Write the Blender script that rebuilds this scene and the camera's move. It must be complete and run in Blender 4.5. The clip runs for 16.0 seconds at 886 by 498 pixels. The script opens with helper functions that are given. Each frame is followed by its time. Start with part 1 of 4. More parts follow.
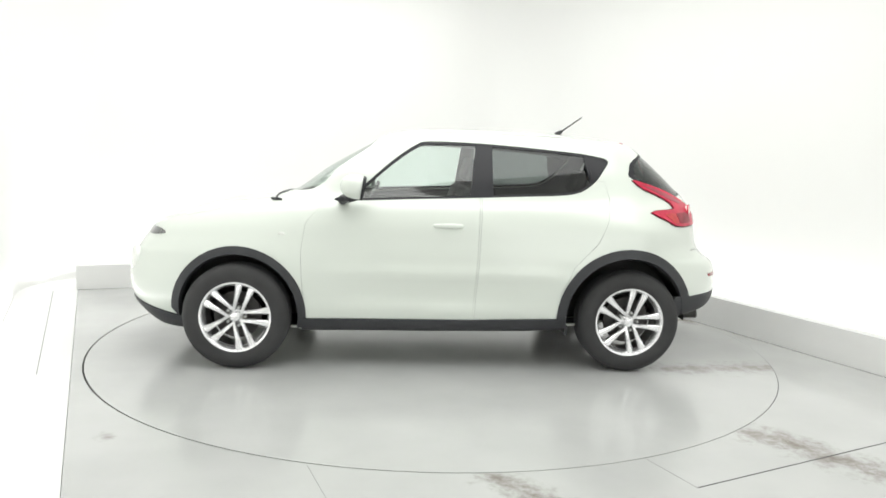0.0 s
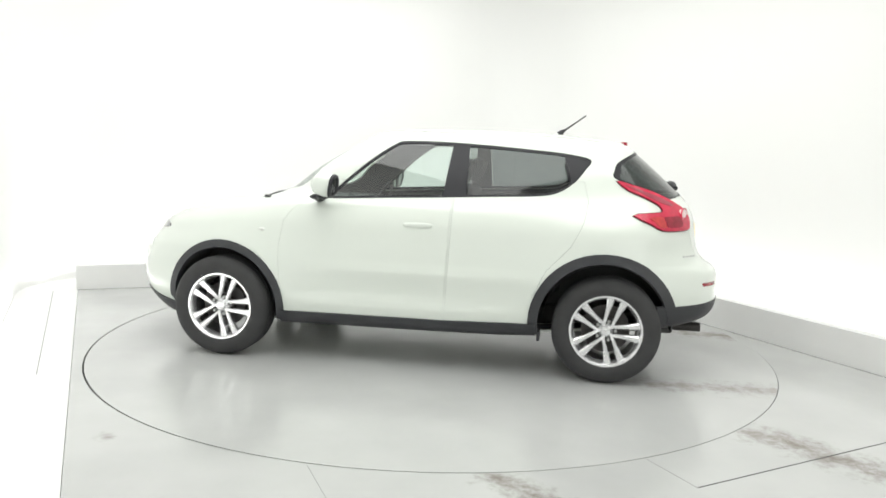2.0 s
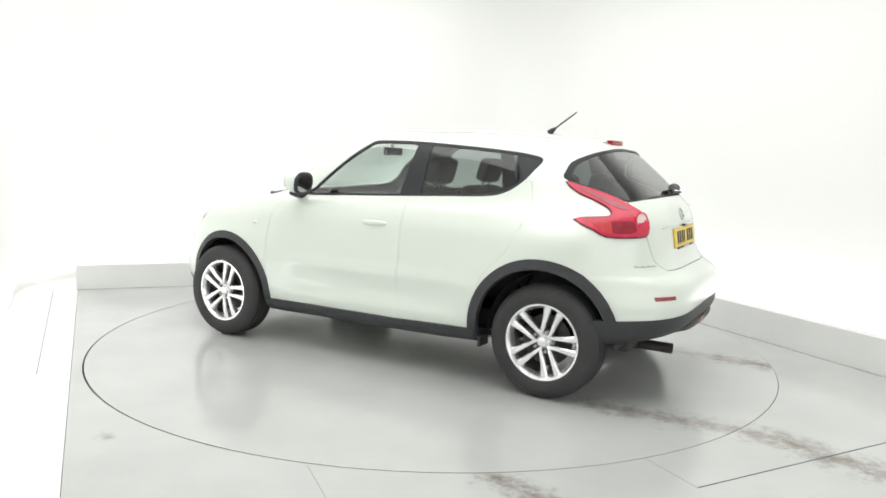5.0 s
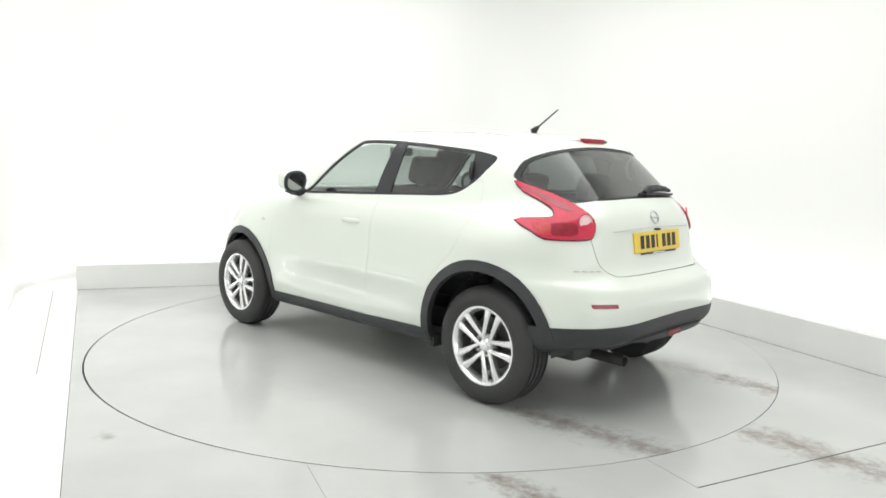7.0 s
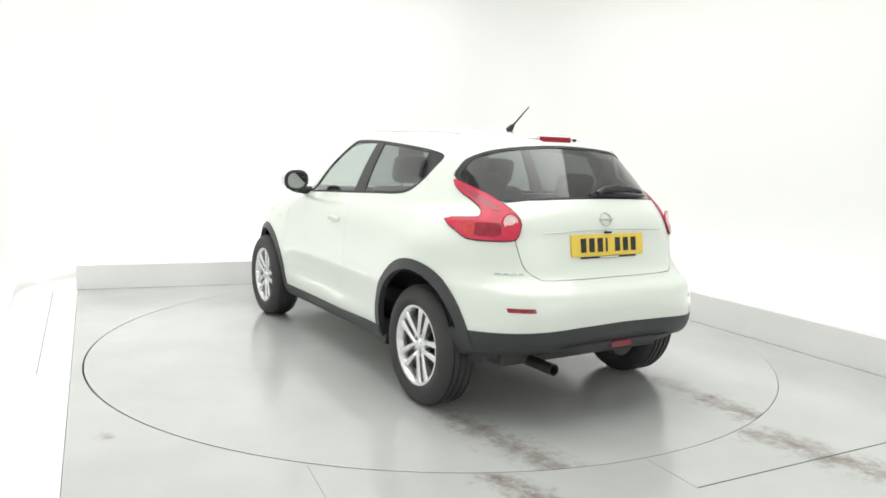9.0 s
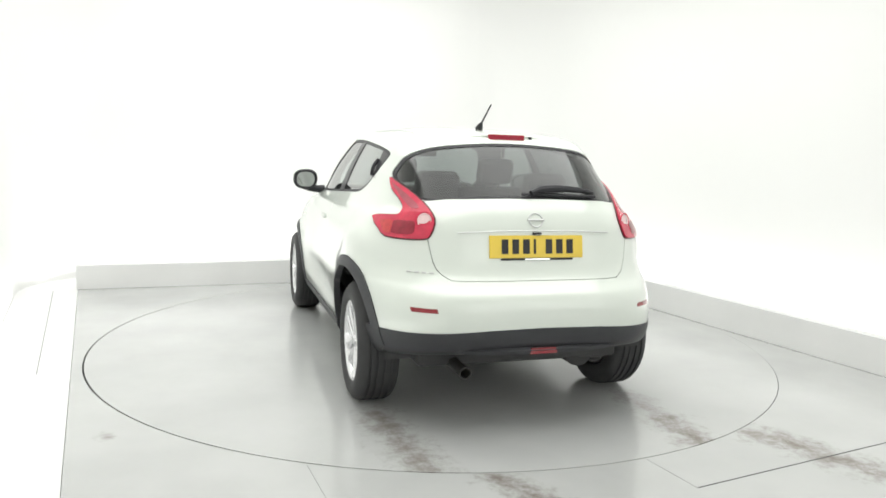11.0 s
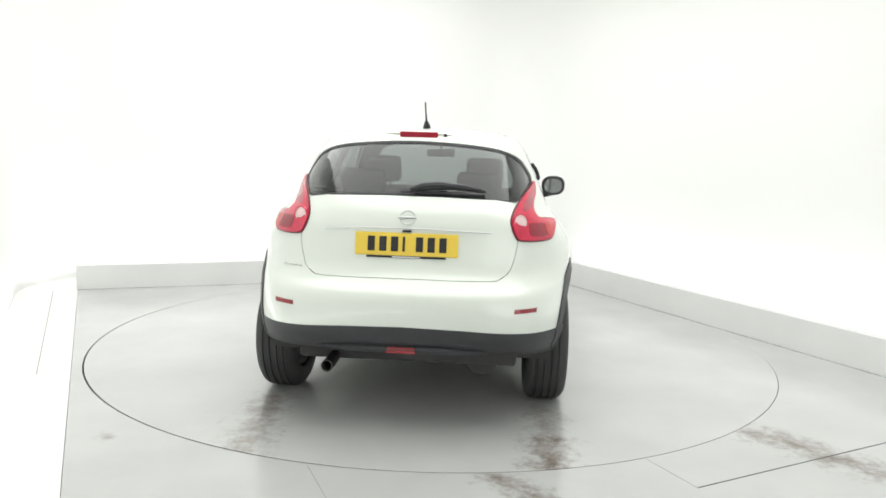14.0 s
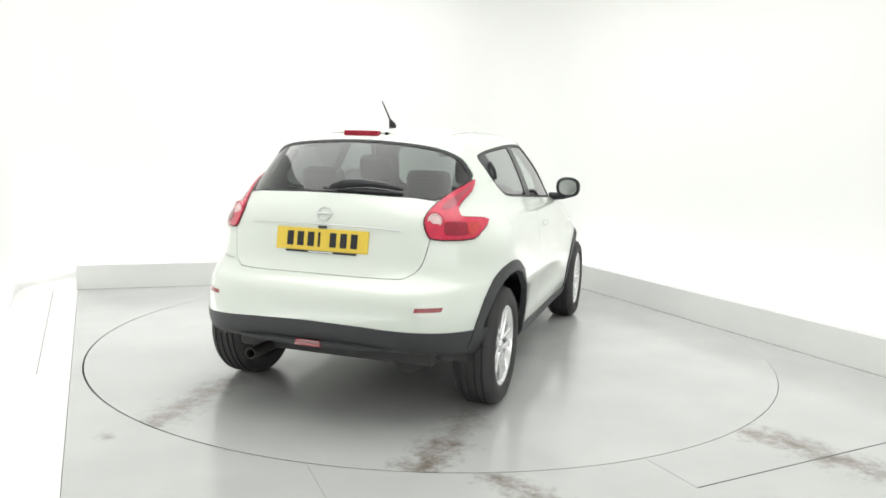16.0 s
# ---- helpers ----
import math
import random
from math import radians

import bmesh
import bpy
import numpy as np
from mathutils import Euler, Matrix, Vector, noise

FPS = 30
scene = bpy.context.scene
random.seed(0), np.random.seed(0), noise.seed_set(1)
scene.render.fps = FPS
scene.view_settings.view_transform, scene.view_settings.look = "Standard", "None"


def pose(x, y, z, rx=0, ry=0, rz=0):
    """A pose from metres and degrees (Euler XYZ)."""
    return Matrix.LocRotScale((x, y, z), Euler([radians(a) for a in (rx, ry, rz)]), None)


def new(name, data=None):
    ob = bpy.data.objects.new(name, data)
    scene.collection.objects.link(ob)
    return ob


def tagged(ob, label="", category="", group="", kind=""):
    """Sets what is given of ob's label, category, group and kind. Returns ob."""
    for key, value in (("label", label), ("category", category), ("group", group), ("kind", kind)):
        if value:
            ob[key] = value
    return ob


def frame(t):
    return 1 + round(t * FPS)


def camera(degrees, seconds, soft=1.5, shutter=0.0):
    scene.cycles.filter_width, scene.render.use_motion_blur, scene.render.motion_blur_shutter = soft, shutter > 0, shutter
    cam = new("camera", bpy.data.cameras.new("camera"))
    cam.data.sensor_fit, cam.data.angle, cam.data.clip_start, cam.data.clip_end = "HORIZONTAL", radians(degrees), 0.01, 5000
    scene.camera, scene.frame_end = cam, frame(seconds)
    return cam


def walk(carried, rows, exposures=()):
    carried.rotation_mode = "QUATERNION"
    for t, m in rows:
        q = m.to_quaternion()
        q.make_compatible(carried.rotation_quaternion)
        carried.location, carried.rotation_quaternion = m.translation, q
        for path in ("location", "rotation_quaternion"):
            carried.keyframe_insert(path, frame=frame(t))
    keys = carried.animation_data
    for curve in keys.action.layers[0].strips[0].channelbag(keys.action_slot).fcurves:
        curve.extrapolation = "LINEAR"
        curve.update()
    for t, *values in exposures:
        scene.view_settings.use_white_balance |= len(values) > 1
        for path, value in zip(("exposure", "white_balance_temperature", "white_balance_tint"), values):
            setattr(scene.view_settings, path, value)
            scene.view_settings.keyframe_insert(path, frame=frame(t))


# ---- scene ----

from mathutils.bvhtree import BVHTree
from mathutils.geometry import tessellate_polygon

# ---- camera: fixed, slightly tilted down, in the corner of the booth ----
cam = camera(62.336, 16.0, soft=1.65)
CAM = pose(0, -5.464, 1.393, 0, 0, -0.662) @ pose(0, 0, 0, 82.55) @ pose(0, 0, 0, 0, 0, 1.787)
walk(cam, [(0.0, CAM), (16.0, CAM)])

# ---- light: white photo booth with a luminous ceiling ----
world = bpy.data.worlds.new("world")
scene.world = world
world.use_nodes = True
world.node_tree.nodes["Background"].inputs[0].default_value = (0.9, 1.0, 0.93, 1)
world.node_tree.nodes["Background"].inputs[1].default_value = 0.3
scene.view_settings.exposure = 0.0


def room(s, d, z=0.0):
    """Booth coordinates (across, along) to the world."""
    return Vector((0.9026 * s - 0.4305 * d, 0.4305 * s + 0.9026 * d, z))


def area(name, s, d, z, across, along, watts, up=False, lean=0.0, colour=(0.99, 1.0, 0.975)):
    """A rectangular lamp square to the booth that shines down, or up with a lean to its right."""
    data = bpy.data.lights.new(name, "AREA")
    data.shape, data.size, data.size_y, data.energy, data.color = "RECTANGLE", across, along, watts, colour
    ob = new(name, data)
    ob.matrix_world = Matrix.Translation(room(s, d, z)) @ pose(0, 0, 0, 0, 0, 25.5) @ pose(0, 0, 0, 0, (180 if up else 0) + lean, 0)
    return ob


area("ceiling_lamp", -0.2, -0.2, 3.52, 4.2, 6.0, 166)
# light strips wash the walls from below: two in troughs behind the kerbs
area("wall_wash_lamp", 2.72, -1.7, 0.05, 0.32, 7.8, 29, up=True)
area("wall_wash_lamp", -0.25, 3.10, 0.05, 5.1, 0.32, 24, up=True)
# no trough here: fill strip added on the margin to brighten the left wall
area("wall_wash_lamp", -2.88, -1.5, 0.02, 0.10, 7.5, 16, up=True)
# added fill: a tall soft panel, unseen, by the entrance wall behind the camera
panel = area("front_fill", 0.6, -6.3, 1.25, 4.2, 2.2, 38)
panel.matrix_world = Matrix.Translation(room(0.6, -6.3, 1.25)) @ pose(0, 0, 0, 0, 0, 25.5) @ pose(0, 0, 0, 90)

# ---- materials ----
def nodes_of(name):
    m = bpy.data.materials.new(name)
    m.use_nodes = True
    nt = m.node_tree
    return m, nt, nt.nodes["Principled BSDF"]


def link(nt, a, b):
    nt.links.new(a, b)


def rgba(c):
    return (c[0], c[1], c[2], 1.0)


def surface(name, base, rough=0.5, metal=0.0, vary=0.06, scale=6.0, bump=0.02, fine=120.0, coat=0.0, spec=0.5):
    """A plain surface with variation at two scales: broad tone and fine relief."""
    m, nt, bsdf = nodes_of(name)
    tex = nt.nodes.new("ShaderNodeTexCoord")
    n1 = nt.nodes.new("ShaderNodeTexNoise")
    n1.inputs["Scale"].default_value, n1.inputs["Detail"].default_value = scale, 5
    n2 = nt.nodes.new("ShaderNodeTexNoise")
    n2.inputs["Scale"].default_value, n2.inputs["Detail"].default_value = fine, 3
    link(nt, tex.outputs["Object"], n1.inputs["Vector"])
    link(nt, tex.outputs["Object"], n2.inputs["Vector"])
    ramp = nt.nodes.new("ShaderNodeMix")
    ramp.data_type = "RGBA"
    ramp.inputs["A"].default_value = rgba([max(0, v * (1 - vary)) for v in base])
    ramp.inputs["B"].default_value = rgba([min(1, v * (1 + vary)) for v in base])
    link(nt, n1.outputs["Fac"], ramp.inputs["Factor"])
    link(nt, ramp.outputs["Result"], bsdf.inputs["Base Color"])
    mr = nt.nodes.new("ShaderNodeMapRange")
    mr.inputs["To Min"].default_value, mr.inputs["To Max"].default_value = rough * 0.85, min(1, rough * 1.15)
    link(nt, n2.outputs["Fac"], mr.inputs["Value"])
    link(nt, mr.outputs["Result"], bsdf.inputs["Roughness"])
    bsdf.inputs["Metallic"].default_value = metal
    bsdf.inputs["Coat Weight"].default_value = coat
    bsdf.inputs["Coat Roughness"].default_value = 0.04
    bsdf.inputs["Specular IOR Level"].default_value = spec
    if bump:
        b = nt.nodes.new("ShaderNodeBump")
        b.inputs["Strength"].default_value, b.inputs["Distance"].default_value = bump, 0.01
        link(nt, n2.outputs["Fac"], b.inputs["Height"])
        link(nt, b.outputs["Normal"], bsdf.inputs["Normal"])
    return m


def glass(name, tint, gloss=0.09):
    m, nt, bsdf = nodes_of(name)
    out = nt.nodes["Material Output"]
    nt.nodes.remove(bsdf)
    tr = nt.nodes.new("ShaderNodeBsdfTransparent")
    tr.inputs["Color"].default_value = rgba(tint)
    gl = nt.nodes.new("ShaderNodeBsdfGlossy")
    gl.inputs["Roughness"].default_value = 0.02
    fr = nt.nodes.new("ShaderNodeLayerWeight")
    pw = nt.nodes.new("ShaderNodeMath")
    pw.operation = "POWER"
    pw.inputs[1].default_value = 2.7
    link(nt, fr.outputs["Facing"], pw.inputs[0])
    amount = nt.nodes.new("ShaderNodeMapRange")
    amount.inputs["To Min"].default_value, amount.inputs["To Max"].default_value = gloss, 0.92
    link(nt, pw.outputs[0], amount.inputs["Value"])
    mix = nt.nodes.new("ShaderNodeMixShader")
    link(nt, amount.outputs[0], mix.inputs[0])
    link(nt, tr.outputs[0], mix.inputs[1])
    link(nt, gl.outputs[0], mix.inputs[2])
    link(nt, mix.outputs[0], out.inputs["Surface"])
    return m


WHITE_PAINT = surface("white_car_paint", (0.72, 0.765, 0.705), 0.3, vary=0.012, scale=2, bump=0.0, coat=1.0)
GLASS_CLEAR = glass("clear_glass", (0.80, 0.88, 0.84), 0.12)
GLASS_DARK = glass("privacy_glass", (0.23, 0.255, 0.25), 0.045)
GLASS_SIDE = glass("tinted_side_glass", (0.36, 0.395, 0.385), 0.07)
BLACK_TRIM = surface("black_trim", (0.027, 0.027, 0.031), 0.45, vary=0.15, scale=8, bump=0.01, spec=0.3)
CLADDING = surface("grey_plastic_cladding", (0.034, 0.035, 0.039), 0.5, vary=0.2, scale=9, bump=0.06, fine=400)
RUBBER = surface("tyre_rubber", (0.036, 0.036, 0.037), 0.7, vary=0.25, scale=9, bump=0.1, fine=200)
ALLOY = surface("silver_alloy", (0.82, 0.82, 0.83), 0.24, metal=0.8, vary=0.05, scale=12, bump=0.0, fine=25)
# darker than the alloy: the shade inside the rim is put into this grey
BARREL = surface("shaded_rim_barrel", (0.22, 0.22, 0.22), 0.4, metal=0.6, vary=0.2, scale=12, bump=0.0)
DARK_METAL = surface("brake_metal", (0.07, 0.066, 0.064), 0.55, metal=0.5, vary=0.3, scale=15, bump=0.05)
RED_LENS = surface("red_lamp_lens", (0.58, 0.028, 0.07), 0.2, vary=0.3, scale=25, bump=0.0, coat=0.5, spec=0.35)
HEAD_LENS = surface("headlamp_lens", (0.82, 0.84, 0.80), 0.12, vary=0.1, scale=30, bump=0.0, coat=1.0)
BRAKE_RED = surface("brake_light_lens", (0.30, 0.012, 0.03), 0.25, vary=0.25, scale=40, bump=0.0, spec=0.3)
SEAL_RED = surface("maroon_lamp_edge", (0.09, 0.010, 0.016), 0.35, vary=0.2, scale=30, bump=0.0)
DARK_RED = surface("dark_red_reflector", (0.26, 0.012, 0.02), 0.2, vary=0.3, scale=60, bump=0.0, coat=0.6)
CLEAR_LENS = surface("clear_lamp_lens", (0.85, 0.62, 0.62), 0.15, vary=0.1, scale=30, bump=0.0, coat=1.0)
YELLOW = surface("yellow_plate", (0.80, 0.58, 0.07), 0.4, vary=0.05, scale=15, bump=0.0)
DULL_CHROME = surface("dull_chrome", (0.58, 0.59, 0.58), 0.3, metal=0.5, vary=0.1, scale=20, bump=0.0)
CHROME = surface("chrome", (0.75, 0.76, 0.76), 0.12, metal=1.0, vary=0.03, scale=10, bump=0.0)
SEAT_CLOTH = surface("dark_seat_cloth", (0.032, 0.032, 0.036), 0.9, vary=0.3, scale=14, bump=0.2, fine=500)
DASH = surface("dashboard_plastic", (0.06, 0.06, 0.065), 0.7, vary=0.2, scale=10, bump=0.08, fine=400)
UNDER = surface("underbody", (0.055, 0.055, 0.055), 0.85, vary=0.4, scale=6, bump=0.1)
HEADLINER = surface("pale_headliner", (0.55, 0.55, 0.53), 0.95, vary=0.05, scale=10, bump=0.1, fine=300)
PILLAR = surface("gloss_black_pillar", (0.027, 0.027, 0.031), 0.3, vary=0.1, scale=8, bump=0.0, spec=0.3)
PALE_RED = surface("dusky_red_lens", (0.36, 0.055, 0.085), 0.16, vary=0.35, scale=18, bump=0.0, coat=0.4)
CHAMBER_RED = surface("deep_red_chamber", (0.27, 0.016, 0.034), 0.25, vary=0.5, scale=30, bump=0.0, coat=0.25, spec=0.35)
AMBER_RED = surface("pale_red_lens", (0.52, 0.05, 0.055), 0.2, vary=0.4, scale=45, bump=0.0, coat=0.2, spec=0.35)
EXHAUST = surface("dull_steel", (0.06, 0.057, 0.054), 0.55, metal=0.6, vary=0.2, scale=20, bump=0.02)
SMOKED = surface("smoked_lens", (0.08, 0.08, 0.08), 0.15, vary=0.3, scale=40, bump=0.0, coat=1.0)
MIRROR = surface("mirror_silver", (0.34, 0.35, 0.35), 0.06, metal=1.0, vary=0.01, scale=5, bump=0.0)
WALL = surface("white_booth_wall", (0.825, 0.825, 0.815), 0.7, vary=0.015, scale=0.6, bump=0.01)
KERB = surface("white_kerb_paint", (0.77, 0.77, 0.76), 0.55, vary=0.06, scale=2.5, bump=0.05, fine=60)
FAINT_SEAM = surface("worn_joint", (0.30, 0.30, 0.29), 0.6, vary=0.3, scale=10, bump=0.0)
SEAM = surface("dark_joint", (0.06, 0.06, 0.06), 0.8, vary=0.3, scale=10, bump=0.0)


def steel_floor(name, stains):
    """Worn grey floor paint with rusty tyre dirt along given segments (x0, y0, x1, y1, half width, strength)."""
    m = surface(name, (0.52, 0.527, 0.518), 0.25, vary=0.16, scale=1.5, bump=0.0, fine=2.6, spec=0.75)
    nt, bsdf = m.node_tree, m.node_tree.nodes["Principled BSDF"]
    for node in nt.nodes:
        if node.type == "MAP_RANGE":
            node.inputs["To Min"].default_value, node.inputs["To Max"].default_value = 0.09, 0.27
    tex = nt.nodes.new("ShaderNodeTexCoord")
    flat = nt.nodes.new("ShaderNodeVectorMath")
    flat.operation = "MULTIPLY"
    flat.inputs[1].default_value = (1, 1, 0)
    link(nt, tex.outputs["Object"], flat.inputs[0])
    speck = nt.nodes.new("ShaderNodeTexNoise")
    speck.inputs["Scale"].default_value, speck.inputs["Detail"].default_value, speck.inputs["Roughness"].default_value = 10, 8, 0.75
    link(nt, tex.outputs["Object"], speck.inputs["Vector"])
    total = None

    def math_node(op, a, b=None, c=None):
        n = nt.nodes.new("ShaderNodeMath")
        n.operation = op
        for i, v in enumerate((a, b, c)):
            if v is None:
                continue
            if isinstance(v, (int, float)):
                n.inputs[i].default_value = v
            else:
                link(nt, v, n.inputs[i])
        return n.outputs[0]

    for x0, y0, x1, y1, w, amount in stains:
        rel = nt.nodes.new("ShaderNodeVectorMath")
        rel.operation = "SUBTRACT"
        link(nt, flat.outputs[0], rel.inputs[0])
        rel.inputs[1].default_value = (x0, y0, 0)
        dot = nt.nodes.new("ShaderNodeVectorMath")
        dot.operation = "DOT_PRODUCT"
        link(nt, rel.outputs[0], dot.inputs[0])
        ll = (x1 - x0) ** 2 + (y1 - y0) ** 2
        dot.inputs[1].default_value = ((x1 - x0) / ll, (y1 - y0) / ll, 0)
        k = nt.nodes.new("ShaderNodeClamp")
        link(nt, dot.outputs["Value"], k.inputs[0])
        along = nt.nodes.new("ShaderNodeVectorMath")
        along.operation = "SCALE"
        along.inputs[0].default_value = (x1 - x0, y1 - y0, 0)
        link(nt, k.outputs[0], along.inputs["Scale"])
        dist = nt.nodes.new("ShaderNodeVectorMath")
        dist.operation = "DISTANCE"
        link(nt, rel.outputs[0], dist.inputs[0])
        link(nt, along.outputs[0], dist.inputs[1])
        edge = math_node("SUBTRACT", 1.0, math_node("DIVIDE", dist.outputs["Value"], w))
        mask = nt.nodes.new("ShaderNodeMapRange")
        mask.interpolation_type = "SMOOTHSTEP"
        mask.inputs["From Min"].default_value, mask.inputs["From Max"].default_value = 0.76, 1.30
        mask.inputs["To Max"].default_value = amount
        link(nt, math_node("ADD", math_node("MULTIPLY", edge, 0.5), math_node("MULTIPLY", speck.outputs["Fac"], 1.25)), mask.inputs["Value"])
        total = mask.outputs[0] if total is None else math_node("MAXIMUM", total, mask.outputs[0])
    old = bsdf.inputs["Base Color"].links[0].from_socket
    mix = nt.nodes.new("ShaderNodeMix")
    mix.data_type = "RGBA"
    link(nt, total, mix.inputs["Factor"])
    link(nt, old, mix.inputs["A"])
    mix.inputs["B"].default_value = (0.17, 0.135, 0.11, 1)
    link(nt, mix.outputs["Result"], bsdf.inputs["Base Color"])
    rold = bsdf.inputs["Roughness"].links[0].from_socket
    link(nt, math_node("ADD", rold, math_node("MULTIPLY", total, 0.10)), bsdf.inputs["Roughness"])
    return m


FLOOR = steel_floor("grey_painted_steel", ((0.30, -2.44, 0.62, -2.80, 0.19, 0.85), (1.72, -1.84, 1.95, -2.12, 0.27, 0.95), (1.95, -2.12, 2.34, -2.58, 0.27, 0.9), (-1.56, -2.08, -1.53, -2.10, 0.08, 0.6)))
TABLE = steel_floor("grey_turntable_steel", ((-1.55, -0.73, -1.95, -0.73, 0.22, 0.6), (-1.95, -0.73, -2.34, -0.71, 0.25, 0.95), (-1.55, 0.78, -2.34, 0.70, 0.24, 0.7), (-1.9, -0.80, -2.3, -0.80, 0.05, 0.5)))

# ---- mesh helpers ----
def bm_new():
    return bmesh.new()


def finish(name, bm, mat, smooth=True, angle=35):
    me = bpy.data.meshes.new(name)
    bmesh.ops.recalc_face_normals(bm, faces=bm.faces)
    bm.to_mesh(me)
    bm.free()
    if smooth:
        for p in me.polygons:
            p.use_smooth = True
        me.set_sharp_from_angle(angle=radians(angle))
    for m in (mat if isinstance(mat, (list, tuple)) else [mat]):
        me.materials.append(m)
    return me


def part(name, bm, mat, parent, label="", smooth=True, at=None, angle=35):
    ob = new(name, finish(name, bm, mat, smooth, angle))
    ob.parent = parent
    if at is not None:
        ob.matrix_basis = at
    return tagged(ob, label)


def thing(name, bm, mat, label, category, kind="", group="", smooth=True):
    return tagged(new(name, finish(name, bm, mat, smooth)), label, category, group, kind)


def prism(bm, outline, z0, z1, place=None):
    """A solid from an outline of (x, y) between two heights."""
    place = place or (lambda x, y, z: Vector((x, y, z)))
    lo = [bm.verts.new(place(x, y, z0)) for x, y in outline]
    hi = [bm.verts.new(place(x, y, z1)) for x, y in outline]
    bm.faces.new(lo[::-1])
    bm.faces.new(hi)
    n = len(lo)
    for i in range(n):
        bm.faces.new((lo[i], lo[(i + 1) % n], hi[(i + 1) % n], hi[i]))
    return bm


def box(bm, x0, x1, y0, y1, z0, z1, bevel=0.0, m=None):
    made = bmesh.ops.create_cube(bm, size=1.0)["verts"]
    for v in made:
        v.co = Vector((x0 + (v.co.x + 0.5) * (x1 - x0), y0 + (v.co.y + 0.5) * (y1 - y0), z0 + (v.co.z + 0.5) * (z1 - z0)))
        if m is not None:
            v.co = m @ v.co
    if bevel:
        es = {e for v in made for e in v.link_edges}
        bmesh.ops.bevel(bm, geom=list(es), offset=bevel, segments=3, profile=0.6, affect="EDGES")
    return bm


def lathe(bm, profile, n=48, m=None, closed=False):
    """Turns a profile of (radius, along) round the y axis."""
    rings = []
    for r, y in profile:
        rings.append([bm.verts.new((m or Matrix()) @ Vector((r * math.cos(2 * math.pi * i / n), y, r * math.sin(2 * math.pi * i / n)))) for i in range(n)])
    pairs = list(zip(rings, rings[1:])) + ([(rings[-1], rings[0])] if closed else [])
    for a, b in pairs:
        for i in range(n):
            bm.faces.new((a[i], a[(i + 1) % n], b[(i + 1) % n], b[i]))
    return rings


def tube(bm, path, r, n=8, caps=True):
    """A round tube along a list of points; r may be a list."""
    path = [Vector(p) for p in path]
    rs = r if isinstance(r, (list, tuple)) else [r] * len(path)
    rings = []
    for i, p in enumerate(path):
        d = (path[min(i + 1, len(path) - 1)] - path[max(i - 1, 0)]).normalized()
        a = d.cross(Vector((0.3, 0.2, 1)).normalized()).normalized()
        b = d.cross(a)
        rings.append([bm.verts.new(p + rs[i] * (math.cos(2 * math.pi * k / n) * a + math.sin(2 * math.pi * k / n) * b)) for k in range(n)])
    for a, b in zip(rings, rings[1:]):
        for k in range(n):
            bm.faces.new((a[k], a[(k + 1) % n], b[(k + 1) % n], b[k]))
    if caps:
        bm.faces.new(rings[0][::-1])
        bm.faces.new(rings[-1])
    return bm


def smooth_line(pts, n=6):
    """A Catmull-Rom curve through points of any dimension."""
    pts = [np.array(p, float) for p in pts]
    ext = [2 * pts[0] - pts[1]] + pts + [2 * pts[-1] - pts[-2]]
    out = []
    for i in range(1, len(ext) - 2):
        p0, p1, p2, p3 = ext[i - 1:i + 3]
        for k in range(n):
            t = k / n
            out.append(0.5 * (2 * p1 + (p2 - p0) * t + (2 * p0 - 5 * p1 + 4 * p2 - p3) * t * t + (3 * p1 - p0 - 3 * p2 + p3) * t ** 3))
    out.append(pts[-1])
    return out


def smooth_loop(pts, n=4):
    pts = [np.array(p, float) for p in pts]
    m, out = len(pts), []
    for i in range(m):
        p0, p1, p2, p3 = (pts[(i + k - 1) % m] for k in range(4))
        for k in range(n):
            t = k / n
            out.append(0.5 * (2 * p1 + (p2 - p0) * t + (2 * p0 - 5 * p1 + 4 * p2 - p3) * t * t + (3 * p1 - p0 - 3 * p2 + p3) * t ** 3))
    return out


